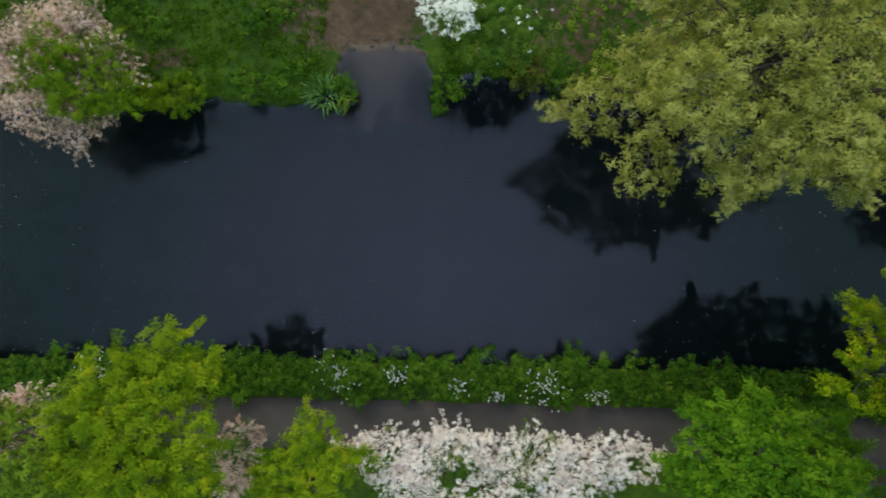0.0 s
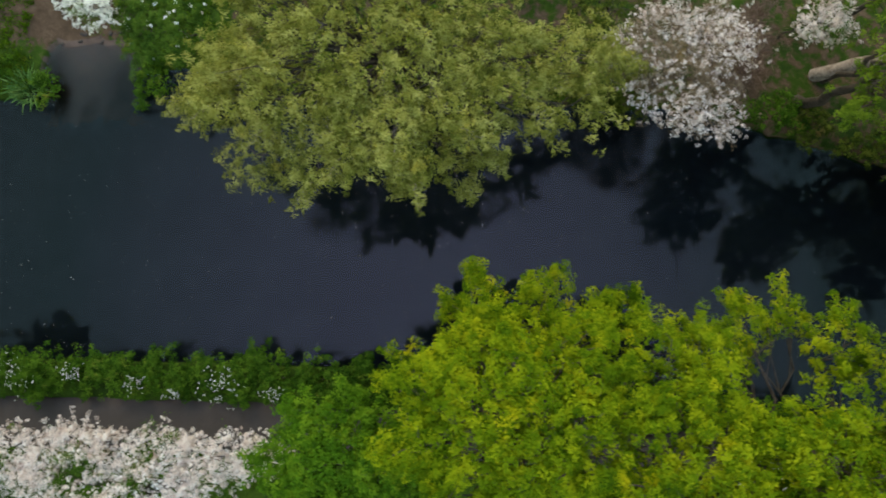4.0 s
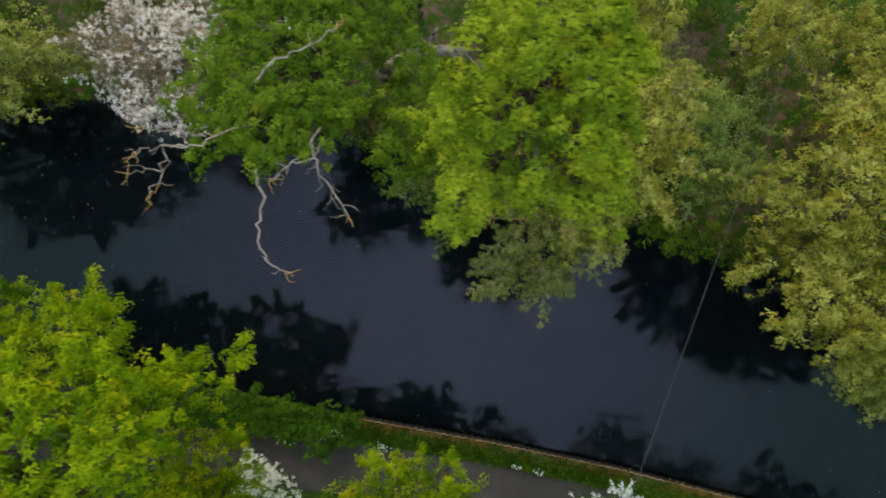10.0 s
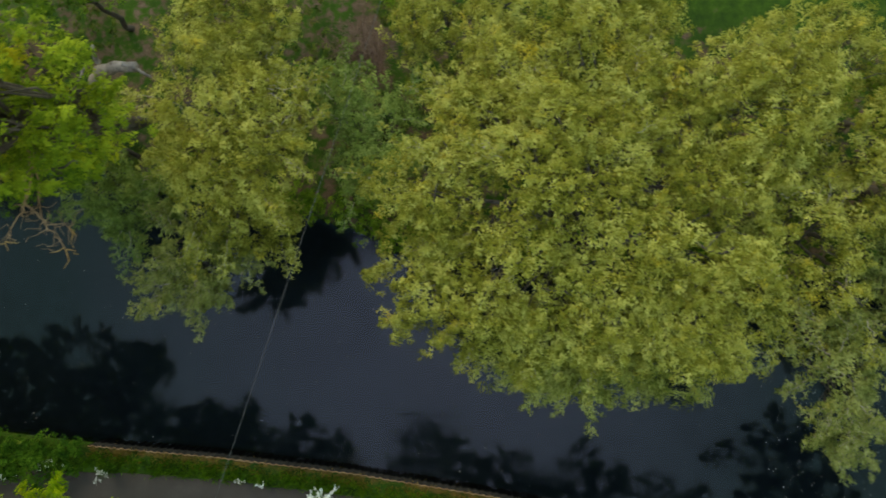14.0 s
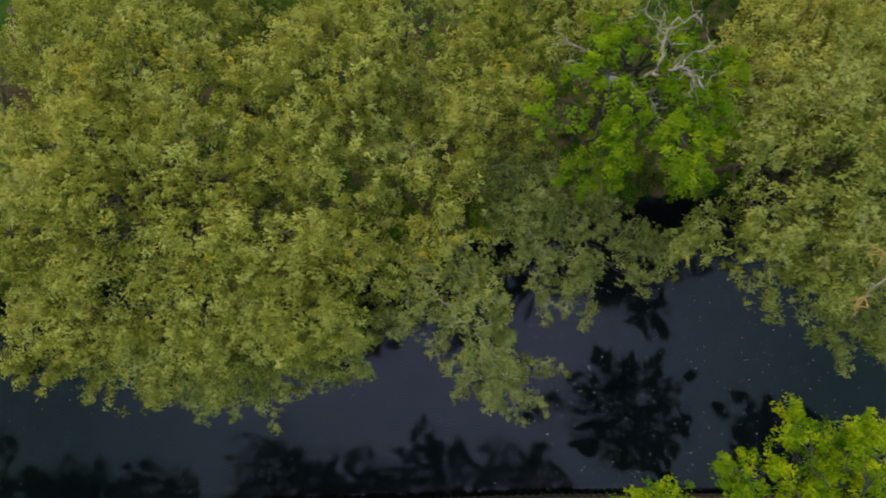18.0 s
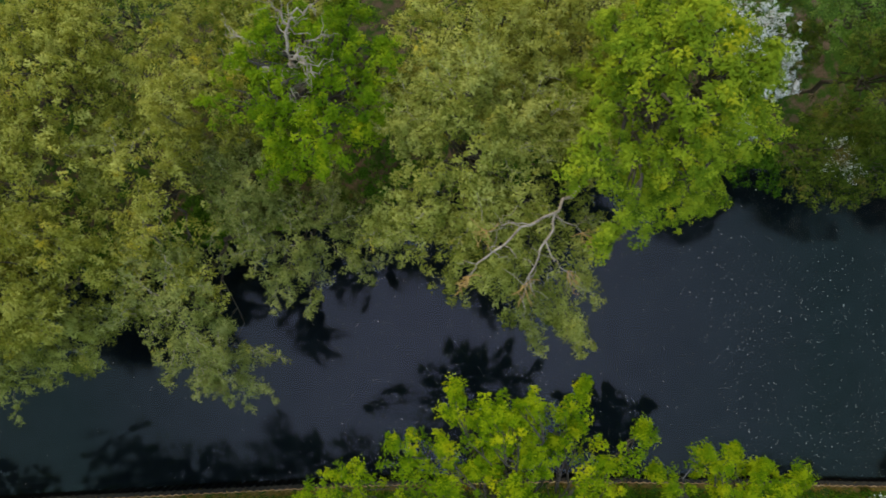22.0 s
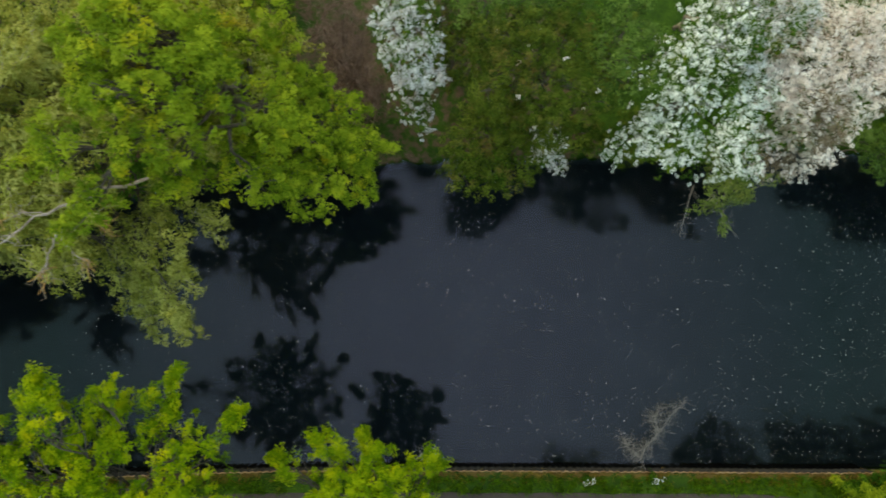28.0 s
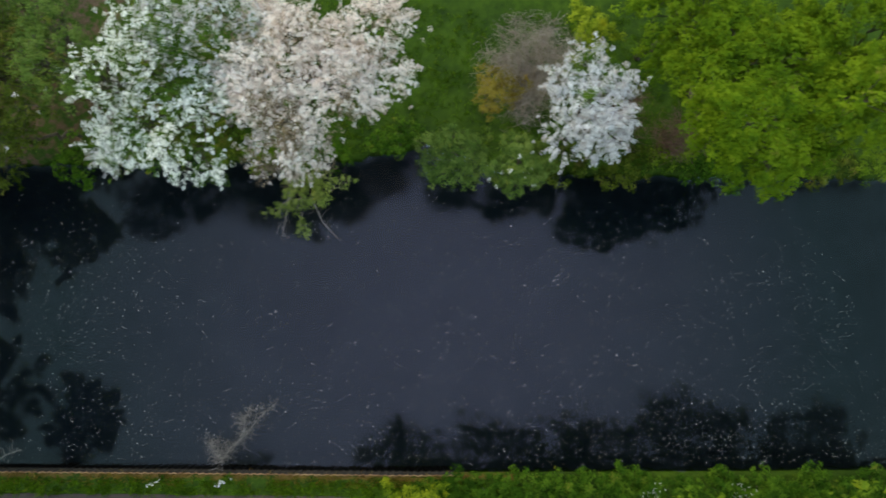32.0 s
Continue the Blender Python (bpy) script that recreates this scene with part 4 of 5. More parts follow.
# the wood behind, crown against crown
for name, label, x, y, z, rx, ry, rz, look_name, material, n in (
    ("crab_apple", "russet and yellow-green crab apple behind the willow", 20.6, 12.2, 3.8, 1.9, 1.8, 1.3, "fine", M_OLIVE, 6),
    ("alder", "dark green alder under the taller ash", 33.0, 12.9, 6.6, 2.6, 2.0, 1.9, "ash", M_ASH_DARK, 9),
    ("alder", "green alder at the far bank's edge", 34.6, 6.05, 8.5, 2.45, 2.3, 1.7, "ash", M_ASH_DARK, 9),
    ("willow", "olive willow behind the tall ash", 40.4, 10.49, 7.6, 2.33, 2.53, 2.17, "willow", M_WILLOW, 8),
    ("willow", "olive-yellow willow in the far wood", 48.2, 11.4, 5.6, 2.6, 3.0, 2.2, "willow", M_WILLOW, 9),
    ("willow", "tall pale willow behind the leaning one", 52.4, 9.03, 8.7, 3.71, 2.97, 2.5, "willow", M_WILLOW, 12),
    ("willow", "yellow-green willow in the far wood", 57.4, 5.76, 9.2, 2.94, 3.13, 2.3, "willow", M_WILLOW, 12),
    ("willow", "yellow-green willow beside the broken ash", 62.8, 4.14, 9, 2.07, 2.63, 1.94, "willow", M_WILLOW, 10),
    ("alder", "deep green alder below the broken ash", 66.2, 6.6, 6.4, 3.6, 2.8, 2.0, "ash", M_ASH_DARK, 10),
    ("willow", "olive willow scrub in the far wood", 71.4, 2.04, 10.6, 2.62, 2.81, 2.51, "willow", M_WILLOW, 10),
    ("willow", "olive willow deep in the far wood", 60.6, 7.6, 8.2, 2.8, 2.6, 2.2, "willow", M_WILLOW, 10),
    ("willow", "yellow-green willow behind the broken ash", 66.2, 6.4, 9.2, 2.6, 2.4, 2.2, "willow", M_WILLOW, 10),
    ("willow", "pale olive willow under the overhanging ash", 75.0, 3.0, 9.4, 2.8, 2.6, 2.4, "willow", M_WILLOW, 10),
    ("willow", "pale willow crowding up to the overhanging ash", 75.4, 0.2, 9.0, 1.9, 1.9, 1.8, "willow", M_WILLOW_PALE, 8),
    ("willow", "olive willow at the back of the wood", 54.8, 11.6, 7.0, 2.8, 2.4, 2.0, "willow", M_WILLOW, 8),
    ("alder", "green alder behind the fading hawthorn", 31.6, 9.6, 9.0, 2.6, 2.4, 2.0, "ash", M_ASH_DARK, 9),
    ("willow", "olive willow scrub behind the ash", 74.8, 6.2, 4.6, 3.0, 2.4, 1.8, "willow", M_OLIVE, 8),
    ("crab_apple", "brownish green crab apple beside the hawthorn column", 83.8, 1.2, 6, 1.74, 2.51, 1.97, "fine", M_OLIVE, 8),
    ("crab_apple", "dull green crab apple with brown twigs", 86.4, 0.76, 8.2, 3.07, 2.35, 2.09, "fine", M_BUSH, 11),
    ("crab_apple", "dull green crab apple between two hawthorns", 88.8, -2.55, 9, 1.56, 2.08, 1.86, "fine", M_BUSH, 8),
    ("field_maple", "yellow-green maple at the meadow's edge", 111.2, -6.4, 7.0, 3.0, 2.6, 2.2, "maple", M_MAPLE, 10),
    ("field_maple", "yellow-green maple by the canal", 115.0, -10.4, 10.6, 3.4, 3.9, 2.4, "maple", M_MAPLE, 13),
):
    plant(name, label, "tree", (x + 0.4, y + 0.9), (x, y, z, rx, ry, rz), look_name, material, int(x * 7) + 300, n, trunk=0.15, dens=0.85, gaps=0.45)
plant("hawthorn", "fading grey-pink hawthorn behind the white one", "tree", (95.2, 0.8), (93.6, -2.63, 8.8, 2.5, 1.61, 1.7), "haw", M_HAW, 321, 9, bloom=M_BLOOM_GREY, bloom_share=0.55, spray=0.5, trunk=0.12, bark=M_DEAD)

# undergrowth on the wood's floor
rng = np.random.default_rng(43)
made = 0
while made < 64:
    x, o = rng.uniform(3, 92), rng.uniform(1.6, 12.5)
    y = far_y(x) + o
    if max(blob(x, y, 28.2, 11.4, 1.5, 3.0), blob(x, y, 44.8, 11.6, 1.3, 2.6), blob(x, y, 79.4, 3.8, 1.8, 3.0)) > 0.25:
        continue
    r = rng.uniform(1.3, 2.1)
    plant("undergrowth_bush", "rambling dark undergrowth beneath the trees", "bush", (x, y), (x, y, place_ground(x, y) + rng.uniform(0.5, 1.2), r, r * 0.9, rng.uniform(0.6, 1.1)), "hedge", (M_OLIVE, M_HEDGE, M_ASH_DARK, M_OLIVE)[rng.integers(4)], 2000 + made, 5, trunk=0.03, limbs=False, dens=0.26, gaps=0.2, group="undergrowth of the wood")
    made += 1

# low growth that hides the far waterline
rng = np.random.default_rng(41)
x = 3.0
while x < 122:
    if not (24.6 < x < 28.4 or 79.6 < x < 82.2 or 97.4 < x < 104.6):
        y = far_y(x) + 0.35 + rng.normal() * 0.25
        plant("bank_bush", "low dark scrub along the shaded waterline", "bush", (x, y + 0.3), (x, y, rng.uniform(0.7, 1.3), rng.uniform(1.1, 1.7), rng.uniform(0.8, 1.3), rng.uniform(0.5, 0.9)), "hedge", (M_OLIVE, M_HEDGE, M_ASH_DARK)[rng.integers(3)], 1400 + int(x * 10), 4, trunk=0.03, limbs=False, dens=0.8, group="scrub along the far waterline")
    x += rng.uniform(1.7, 2.7)

# towpath side
plant("sycamore", "bright green young sycamore beside the towpath", "tree", (-13.2, -9.6), (-10.6, -6.0, 8.4, 3.1, 2.8, 1.9), "ash", M_SYC_GREEN, 61, 14, spray=0.35, trunk=0.2, gaps=0.15, extra=[(-9.5, -2.9, 8.4, 0.8), (-8.6, -3.9, 8.2, 0.9), (-10.6, -3.8, 8.6, 0.9)])
plant("hawthorn", "pink-white hawthorn blossom beside the towpath", "tree", (-18.6, -8.6), (-16.48, -6.33, 6, 1.32, 1.59, 1.13), "haw", M_HAW, 62, 6, bloom=M_BLOOM_ROSE, bloom_share=0.9, spray=0.6, trunk=0.09)
plant("hawthorn", "pink-white hawthorn between two green trees", "tree", (-8.8, -9.0), (-8.24, -7.28, 5.2, 1.01, 1.75, 0.96), "haw", M_HAW, 63, 6, bloom=M_BLOOM_ROSE, bloom_share=0.85, spray=0.6, trunk=0.09)
plant("sycamore", "small bright green sycamore by the towpath", "tree", (-5.8, -9.8), (-5.21, -7.51, 6.4, 1.95, 2.22, 1.22), "ash", M_SYC_GREEN, 64, 8, spray=0.35, trunk=0.12)
plant("hawthorn", "long hawthorn hedge smothered in pinkish blossom", "tree", (1.8, -9.8), (1.8, -7.94, 4.7, 5.63, 2.12, 1.15), "haw", M_HAW, 65, 24, bloom=M_BLOOM_PINK, bloom_share=0.95, gaps=0.1, spray=1.7, trunk=0.14, extra=[(x - 3.4, -7.05 + 0.3 * math.sin(x * 2.1), 4.8, 0.92) for x in np.arange(0, 11, 1.15)])
plant("oak", "dark green young oak leaning over the towpath", "tree", (11.8, -9.4), (11, -6.79, 6.8, 3.66, 3.18, 2.16), "maple", M_OAK, 66, 18, spray=0.35, trunk=0.18, dens=1.2, gaps=0.1)
plant("sycamore", "bright yellow-green sycamore spreading across the towpath", "tree", (16.6, -9.6), (16.0, -4.2, 11.4, 3.7, 3.5, 3.6), "ash", M_SYC, 67, 24, spray=0.9, trunk=0.28, extra=[(17.6, -0.3, 7.0, 0.9), (15.2, -0.8, 8.6, 0.9), (14.6, -1.6, 7.2, 1.0), (13.2, -3.2, 9.0, 1.0), (18.8, -1.4, 8.4, 1.0), (16.6, -1.4, 8.6, 1.2), (17.6, -2.0, 10.6, 1.2), (15.4, -2.2, 10.4, 1.2)])
plant("sycamore", "yellow-green sycamore arching over the canal edge", "tree", (24.2, -9.8), (25.2, -4.9, 13.2, 3.6, 3.8, 3.0), "ash", M_SYC, 68, 22, spray=0.9, trunk=0.24, extra=[(24.5, -1.1, 9.9, 0.9), (25.2, -1.9, 11.4, 1.1), (28.3, -2.6, 10.8, 1.0), (27.2, -3.4, 12.6, 1.2), (22.4, -2.4, 9.4, 1.2), (23.4, -1.4, 9.8, 0.9)])
plant("sycamore", "crowded yellow-green sycamore above the towpath", "tree", (20.6, -10.2), (20.4, -4.9, 12.2, 2.5, 2.9, 2.9), "ash", M_SYC, 76, 14, spray=0.9, trunk=0.2, extra=[(21.0, -2.1, 11.6, 0.9), (19.8, -2.0, 11.6, 0.9), (20.4, -1.2, 8.0, 0.8)])
plant("sycamore", "crowded yellow-green sycamore by the path", "tree", (27.6, -10.2), (26.6, -7.2, 5.6, 2.2, 2.6, 1.8), "ash", M_SYC, 77, 9, spray=0.35, trunk=0.18)
plant("sycamore", "tall green sycamore behind the towpath, mirrored in the water", "tree", (22.0, -12.6), (21.6, -9.2, 12.0, 4.4, 3.8, 2.8), "far", M_ASH_DARK, 78, 12, trunk=0.26, dens=0.8, group="tall trees behind the towpath")
plant("sycamore", "tall green sycamore behind the towpath, mirrored in the water", "tree", (31.0, -13.0), (30.2, -9.4, 12.4, 4.4, 3.8, 2.8), "far", M_ASH_DARK, 79, 12, trunk=0.26, dens=0.8, group="tall trees behind the towpath")
plant("sycamore", "low bright green bush beside the bending path", "bush", (34.4, -10.8), (34.2, -7.55, 7.6, 2.19, 2.1, 1.86), "ash", M_SYC, 70, 9, spray=0.35, trunk=0.12, extra=[(33.2, -5.65, 8.9, 0.57), (35.2, -5.65, 8.9, 0.57), (32, -7.89, 6.5, 0.96)])
plant("hawthorn", "hawthorn sprays with white blossom beside the path", "tree", (41.8, -11.0), (41.8, -8.7, 3.3, 1.4, 1.3, 1.1), "haw", M_HAW, 71, 6, bloom=M_BLOOM, bloom_share=0.8, spray=1.0, trunk=0.08)
plant("hawthorn", "low hawthorn with white blossom beside the path", "tree", (27.8, -10.0), (27.8, -8.2, 2.8, 1.4, 1.2, 0.9), "haw", M_HAW, 72, 5, bloom=M_BLOOM, bloom_share=0.8, spray=0.8, trunk=0.07)
plant("ash_tree", "open yellow-green ash leaning over the canal", "tree", (69.6, -18.6), (68.9, -11.68, 9.5, 4.39, 3.81, 2.34), "sparse", M_SYC, 73, 44, shrink=0.58, trunk=0.18, dens=1.5, gaps=0.5, spray=0.8, extra=[(68.4, -8.25, 10.81, 0.67), (71.6, -9.07, 10.01, 0.67), (66.6, -9.09, 10.21, 0.67), (64.6, -9.55, 9.01, 0.67), (63.2, -9.92, 8.41, 0.58), (70.1, -8.85, 10.71, 0.57), (72.8, -10.62, 10.01, 0.67), (69.2, -8.63, 12.01, 0.57)])
plant("ash_tree", "smaller yellow-green ash above the path edge", "tree", (76.8, -20.2), (76.2, -14.77, 7.8, 2.57, 2.76, 1.92), "sparse", M_SYC, 74, 30, shrink=0.6, trunk=0.18, dens=1.6, gaps=0.5, spray=0.8, extra=[(74.2, -12.54, 8.42, 0.55), (75.6, -12.39, 8.82, 0.55), (78.2, -14.14, 7.42, 0.56)])
plant("bank_bush", "bright green shoots above the towpath hedge", "bush", (95.6, -22.9), (95.3, -22.1, 2.4, 1.5, 1.0, 0.9), "ash", M_ASH, 75, 5, spray=0.35, trunk=0.05)

# tall trees behind the path, seen in the water
for k, (x, reach, h, r) in enumerate([(-28, 1.6, 8.0, 4.0), (-14.0, 0.4, 8.5, 3.2), (33.6, 0.0, 14.0, 3.6), (38.4, -0.2, 12.5, 3.4), (46.4, 1.2, 12.0, 3.6), (51.0, 0.2, 11.5, 3.2), (56.4, 1.2, 11.5, 3.4), (61.6, 0.4, 11.0, 3.2), (84.6, -0.6, 8.0, 2.8), (93.6, 1.0, 9.6, 3.2), (99.6, 1.4, 9.8, 3.6), (105.4, 1.4, 10.4, 3.8), (111.6, 2.8, 11.0, 4.4), (118.0, 2.0, 10.0, 4.0)]):
    w = wall_y(x)
    plant("sycamore", "tall green sycamore behind the towpath, mirrored in the water", "tree", (x + 0.4, w - 6.0), (x, w + reach - r, h - 1.6, r, r, 2.8), "far", M_ASH_DARK, 120 + k, 13, trunk=0.26, dens=0.55, gaps=0.15, group="tall trees behind the towpath")


def thicket(x, y, top_z, r, seed, label, material, stems=16, twigs=30):
    """A leafless thicket: arching stems that fork into a haze of twigs."""
    rng = np.random.default_rng(seed)
    gz = place_ground(x, y)
    shrub = base("bare_shrub", x, y, gz, label, "bush", "bare thickets on the far bank")
    fine = Tubes()
    for _ in range(stems):
        a, k = rng.uniform(0, 6.283), math.sqrt(rng.random())
        end = np.array([x + math.cos(a) * k * r, y + math.sin(a) * k * r, gz + (top_z - gz) * (1 - 0.45 * k * k) * rng.uniform(0.8, 1.05)])
        stem = bend(rng, (x + rng.normal() * 0.2, y + rng.normal() * 0.2, gz - 0.1), end, 7, 0.10, 0.45)
        t = Tubes()
        t.add(stem, 0.035, 0.010, 5)
        part("stem", t.mesh("stem", material), shrub)
        for _ in range(twigs):
            s = stem[rng.integers(2, 7)]
            e = s + unit(rng.normal(size=3) * np.array([1, 1, 0.6]) + np.array([0, 0, 0.35])) * rng.uniform(0.4, 1.1)
            fine.add(bend(rng, s, e, 5, 0.08, 0.6), 0.010, 0.005, 3)
    tagged(part("twig_growth", fine.mesh("twig_growth", material), shrub, "haze of thin bare twigs"), kind="stuff")


for k, (x, y, z, r) in enumerate([(26.3, 10.0, 5.6, 1.7), (27.6, 11.6, 5.2, 1.7), (79.7, 0.9, 7.6, 1.5), (79.4, 3.0, 7.2, 1.7), (44.6, 11.0, 4.8, 1.2), (109.0, -8.4, 4.6, 1.2), (111.4, -10.0, 4.4, 1.1)]):
    thicket(x, y, z, r, 950 + k, "leafless thicket of reddish-brown twigs on the bank", M_TWIG)
thicket(105.3, -5.8, 7.0, 2.3, 960, "leafless pale grey-brown shrub beside white hawthorn", M_TWIG_GREY, 38, 50)


# ---- bare branches ----
for pts, r, seed, tw in (
    ([(29.5, 4.2, 10.8), (29.39, 3.15, 11.6), (29.73, 2.65, 11.5), (29.59, 1.77, 11.36), (29.65, 1.0, 11.24), (29.92, 0.66, 11.12), (30.33, 0.49, 11.0)], 0.075, 501, 2),
    ([(31.1, 4.8, 11.0), (31.01, 4.18, 11.8), (31.08, 3.64, 11.7), (30.39, 3.55, 11.6), (29.84, 3.06, 11.5)], 0.07, 502, 4),
    ([(31.1, 4.3, 11.0), (31.11, 3.61, 11.8), (31.53, 3.03, 11.55), (32.11, 2.17, 11.3)], 0.06, 503, 5),
    ([(29.4, 5.0, 11.0), (28.84, 3.79, 13.3), (28.26, 3.41, 13.4), (27.71, 3.45, 13.4), (27.7, 2.83, 13.4), (27.38, 2.18, 13.3)], 0.042, 505, 2),
    ([(28.26, 3.41, 13.4), (27.71, 3.45, 13.4), (27.3, 3.4, 13.35), (26.92, 3.27, 13.3)], 0.03, 504, 1),
    ([(28.84, 3.79, 13.3), (28.1, 3.85, 13.35), (27.08, 3.9, 13.3)], 0.026, 509, 1),
    ([(27.7, 2.83, 13.4), (27.2, 2.85, 13.3), (26.74, 2.72, 13.2)], 0.022, 510, 1),
    ([(29.2, 5.96, 11.4), (29.83, 6.48, 11.8), (30.67, 6.76, 12.0), (31.51, 7.59, 11.6)], 0.07, 506, 3),
):
    dead_branch(alder, pts, r, seed, tw, 3, 0.38)
for pts, r, seed, tw in (
    ([(37.49, 3.22, 13.6), (37.57, 2.73, 13.6), (37.93, 2.46, 13.6), (38.09, 2.08, 13.4), (38.20, 1.75, 13.1)], 0.06, 507, 8),
    ([(37.57, 2.73, 13.6), (37.15, 2.27, 13.5), (36.84, 1.99, 13.3)], 0.045, 508, 5),
    ([(36.51, 3.28, 13.5), (36.50, 2.50, 13.5), (36.12, 2.01, 13.2)], 0.04, 516, 5),
    ([(37.93, 2.46, 13.6), (38.40, 2.25, 13.3)], 0.04, 517, 5),
):
    dead_branch(ash_tall, [(37.0, 4.6, 12.6)] + pts, r, seed, tw, 3, 0.4, M_RUSSET)
for pts, r, seed, tw in (
    ([(73.4, -2.9, 11.4), (72.6, -3.3, 12.6), (72.09, -3.59, 13.2), (71.04, -3.9, 13.4), (70.1, -4.19, 13.4), (69.53, -4.56, 13.3)], 0.075, 511, 3),
    ([(71.5, -3.75, 13.3), (70.9, -3.55, 13.45), (70.25, -3.59, 13.4)], 0.032, 514, 2),
    ([(72.09, -3.59, 13.2), (71.54, -4.26, 13.3), (71.34, -4.64, 13.3), (70.81, -5.15, 13.2)], 0.055, 512, 4),
    ([(71.6, -4.2, 13.3), (71.7, -4.7, 13.25), (71.96, -5.11, 13.2)], 0.035, 513, 3),
    ([(72.09, -3.59, 13.2), (72.3, -3.9, 13.3), (72.59, -4.28, 13.2)], 0.03, 515, 2),
):
    dead_branch(ash_mid, pts, r, seed, tw)
for pts, r, seed, tw, tip in (
    ([(66.45, 2.45, 12.2), (66.59, 2.47, 13.07), (66.84, 3.04, 13.25), (67.08, 3.36, 13.4), (67.65, 3.1, 13.5)], 0.075, 521, 6, False),
    ([(66.84, 3.04, 13.25), (66.7, 3.5, 13.2), (66.45, 3.9, 13.1)], 0.05, 525, 4, False),
    ([(66.5, 2.35, 12.6), (66.75, 2.15, 13.3), (66.98, 1.98, 13.5), (67.18, 1.36, 13.55)], 0.075, 522, 5, False),
    ([(66.98, 1.98, 13.5), (67.0, 1.7, 13.45), (66.95, 1.3, 13.3)], 0.045, 523, 3, False),
    ([(66.75, 2.15, 13.3), (67.2, 2.35, 13.5), (67.8, 2.3, 13.5)], 0.04, 529, 4, False),
    ([(66.1, 2.55, 11.9), (66.2, 2.1, 12.25), (66.38, 1.58, 12.43), (66.4, 1.1, 12.3)], 0.05, 530, 4, False),
    ([(66.2, 3.0, 10.8), (65.5, 3.9, 11.3), (64.9, 4.55, 11.3)], 0.05, 527, 5, False),
    ([(65.9, 2.9, 11.0), (65.2, 3.5, 11.5), (64.7, 3.6, 11.5)], 0.04, 528, 4, False),
):
    dead_branch(snag_tree, pts, r, seed, tw, tip)
sawn = Tubes()
sawn.add(np.array([(66.55, 2.35, 10.9), (66.3, 2.5, 11.45), (65.95, 2.62, 11.68), (65.6, 2.71, 11.77)]), 0.24, 0.19, 10)
stub = part("sawn_limb", sawn.mesh("sawn_limb", M_DEAD), snag_tree, "thick limb sawn off short")
bm = bmesh.new()
bmesh.ops.create_cone(bm, cap_ends=True, segments=12, radius1=0.19, radius2=0.185, depth=0.03)
bm.transform(Matrix.Translation((65.6, 2.71, 11.77)) @ Vector((-0.35, 0.09, 0.09)).to_track_quat("Z", "Y").to_matrix().to_4x4())
face = bpy.data.meshes.new("cut_face")
bm.to_mesh(face)
bm.free()
face.materials.append(M_CUT)
part("cut_face", face, stub, "grey weathered sawn end")


# ---- the sheet-piled bank ----
def build_piling():
    wall = tagged(base("retaining_wall", 64, wall_y(64), 0.0, "rusty corrugated steel sheet piling along the towpath edge", "wall"), kind="structure")
    pitch, z0, z1, th = 0.333, -0.9, 0.64, 0.04
    line = [(0, 0.0), (0.10, 0.0), (0.155, 0.035), (0.255, 0.035), (0.310, 0.0), (pitch - 0.004, 0.0)]
    v, f = [], []
    for x, y in line:
        v += [(x, y, z0), (x, y, z1), (x, y - th, z1), (x, y - th, z0)]
    for k in range(len(line) - 1):
        a, b = k * 4, k * 4 + 4
        f += [(a, b, b + 1, a + 1), (a + 1, b + 1, b + 2, a + 2), (a + 2, b + 2, b + 3, a + 3)]
    f += [(0, 1, 2, 3), (len(v) - 1, len(v) - 2, len(v) - 3, len(v) - 4)]
    me = mesh_from("sheet_pile", v, f, M_SHADED_STEEL)
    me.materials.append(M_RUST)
    # only the flat tops are rusty; the sides keep the painted-in shade
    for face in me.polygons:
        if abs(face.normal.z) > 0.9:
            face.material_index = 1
    rng = np.random.default_rng(5)
    x = PILE_FROM
    while x < PILE_TO:
        y = wall_y(x)
        dx = 0.2
        turn = math.atan2(wall_y(x + dx) - y, dx)
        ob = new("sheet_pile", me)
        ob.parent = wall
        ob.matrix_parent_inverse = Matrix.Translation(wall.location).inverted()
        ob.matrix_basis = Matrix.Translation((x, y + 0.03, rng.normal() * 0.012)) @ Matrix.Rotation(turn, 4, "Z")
        x += pitch * math.cos(turn)


build_piling()


# ---- hedge between path and water ----
def hedge_row(x0, x1, step, wide, high, seed, lean):
    rng = np.random.default_rng(seed)
    x, k = x0, 0
    while x < x1:
        h = high * rng.uniform(0.75, 1.2)
        y = wall_y(x) - wide * 0.5 + lean
        plant("hedge_bush", "dense dark green bramble and nettle hedge by the towpath", "hedge", (x, y), (x, y, 0.6 + h * 0.42, step * 0.72, wide * 0.62 * rng.uniform(0.85, 1.15), h * 0.6),
              "hedge", M_HEDGE, seed * 50 + k, 6, spray=0.25, trunk=0.03, limbs=False, gaps=0.15, group="hedge bushes along the canal")
        x += step
        k += 1


hedge_row(-27.5, 23.5, 1.8, 1.75, 1.0, 3, 0.42)
hedge_row(23.8, 31.6, 1.6, 1.7, 1.35, 4, 0.3)
hedge_row(96.4, 124.0, 2.0, 1.3, 1.15, 5, 0.1)


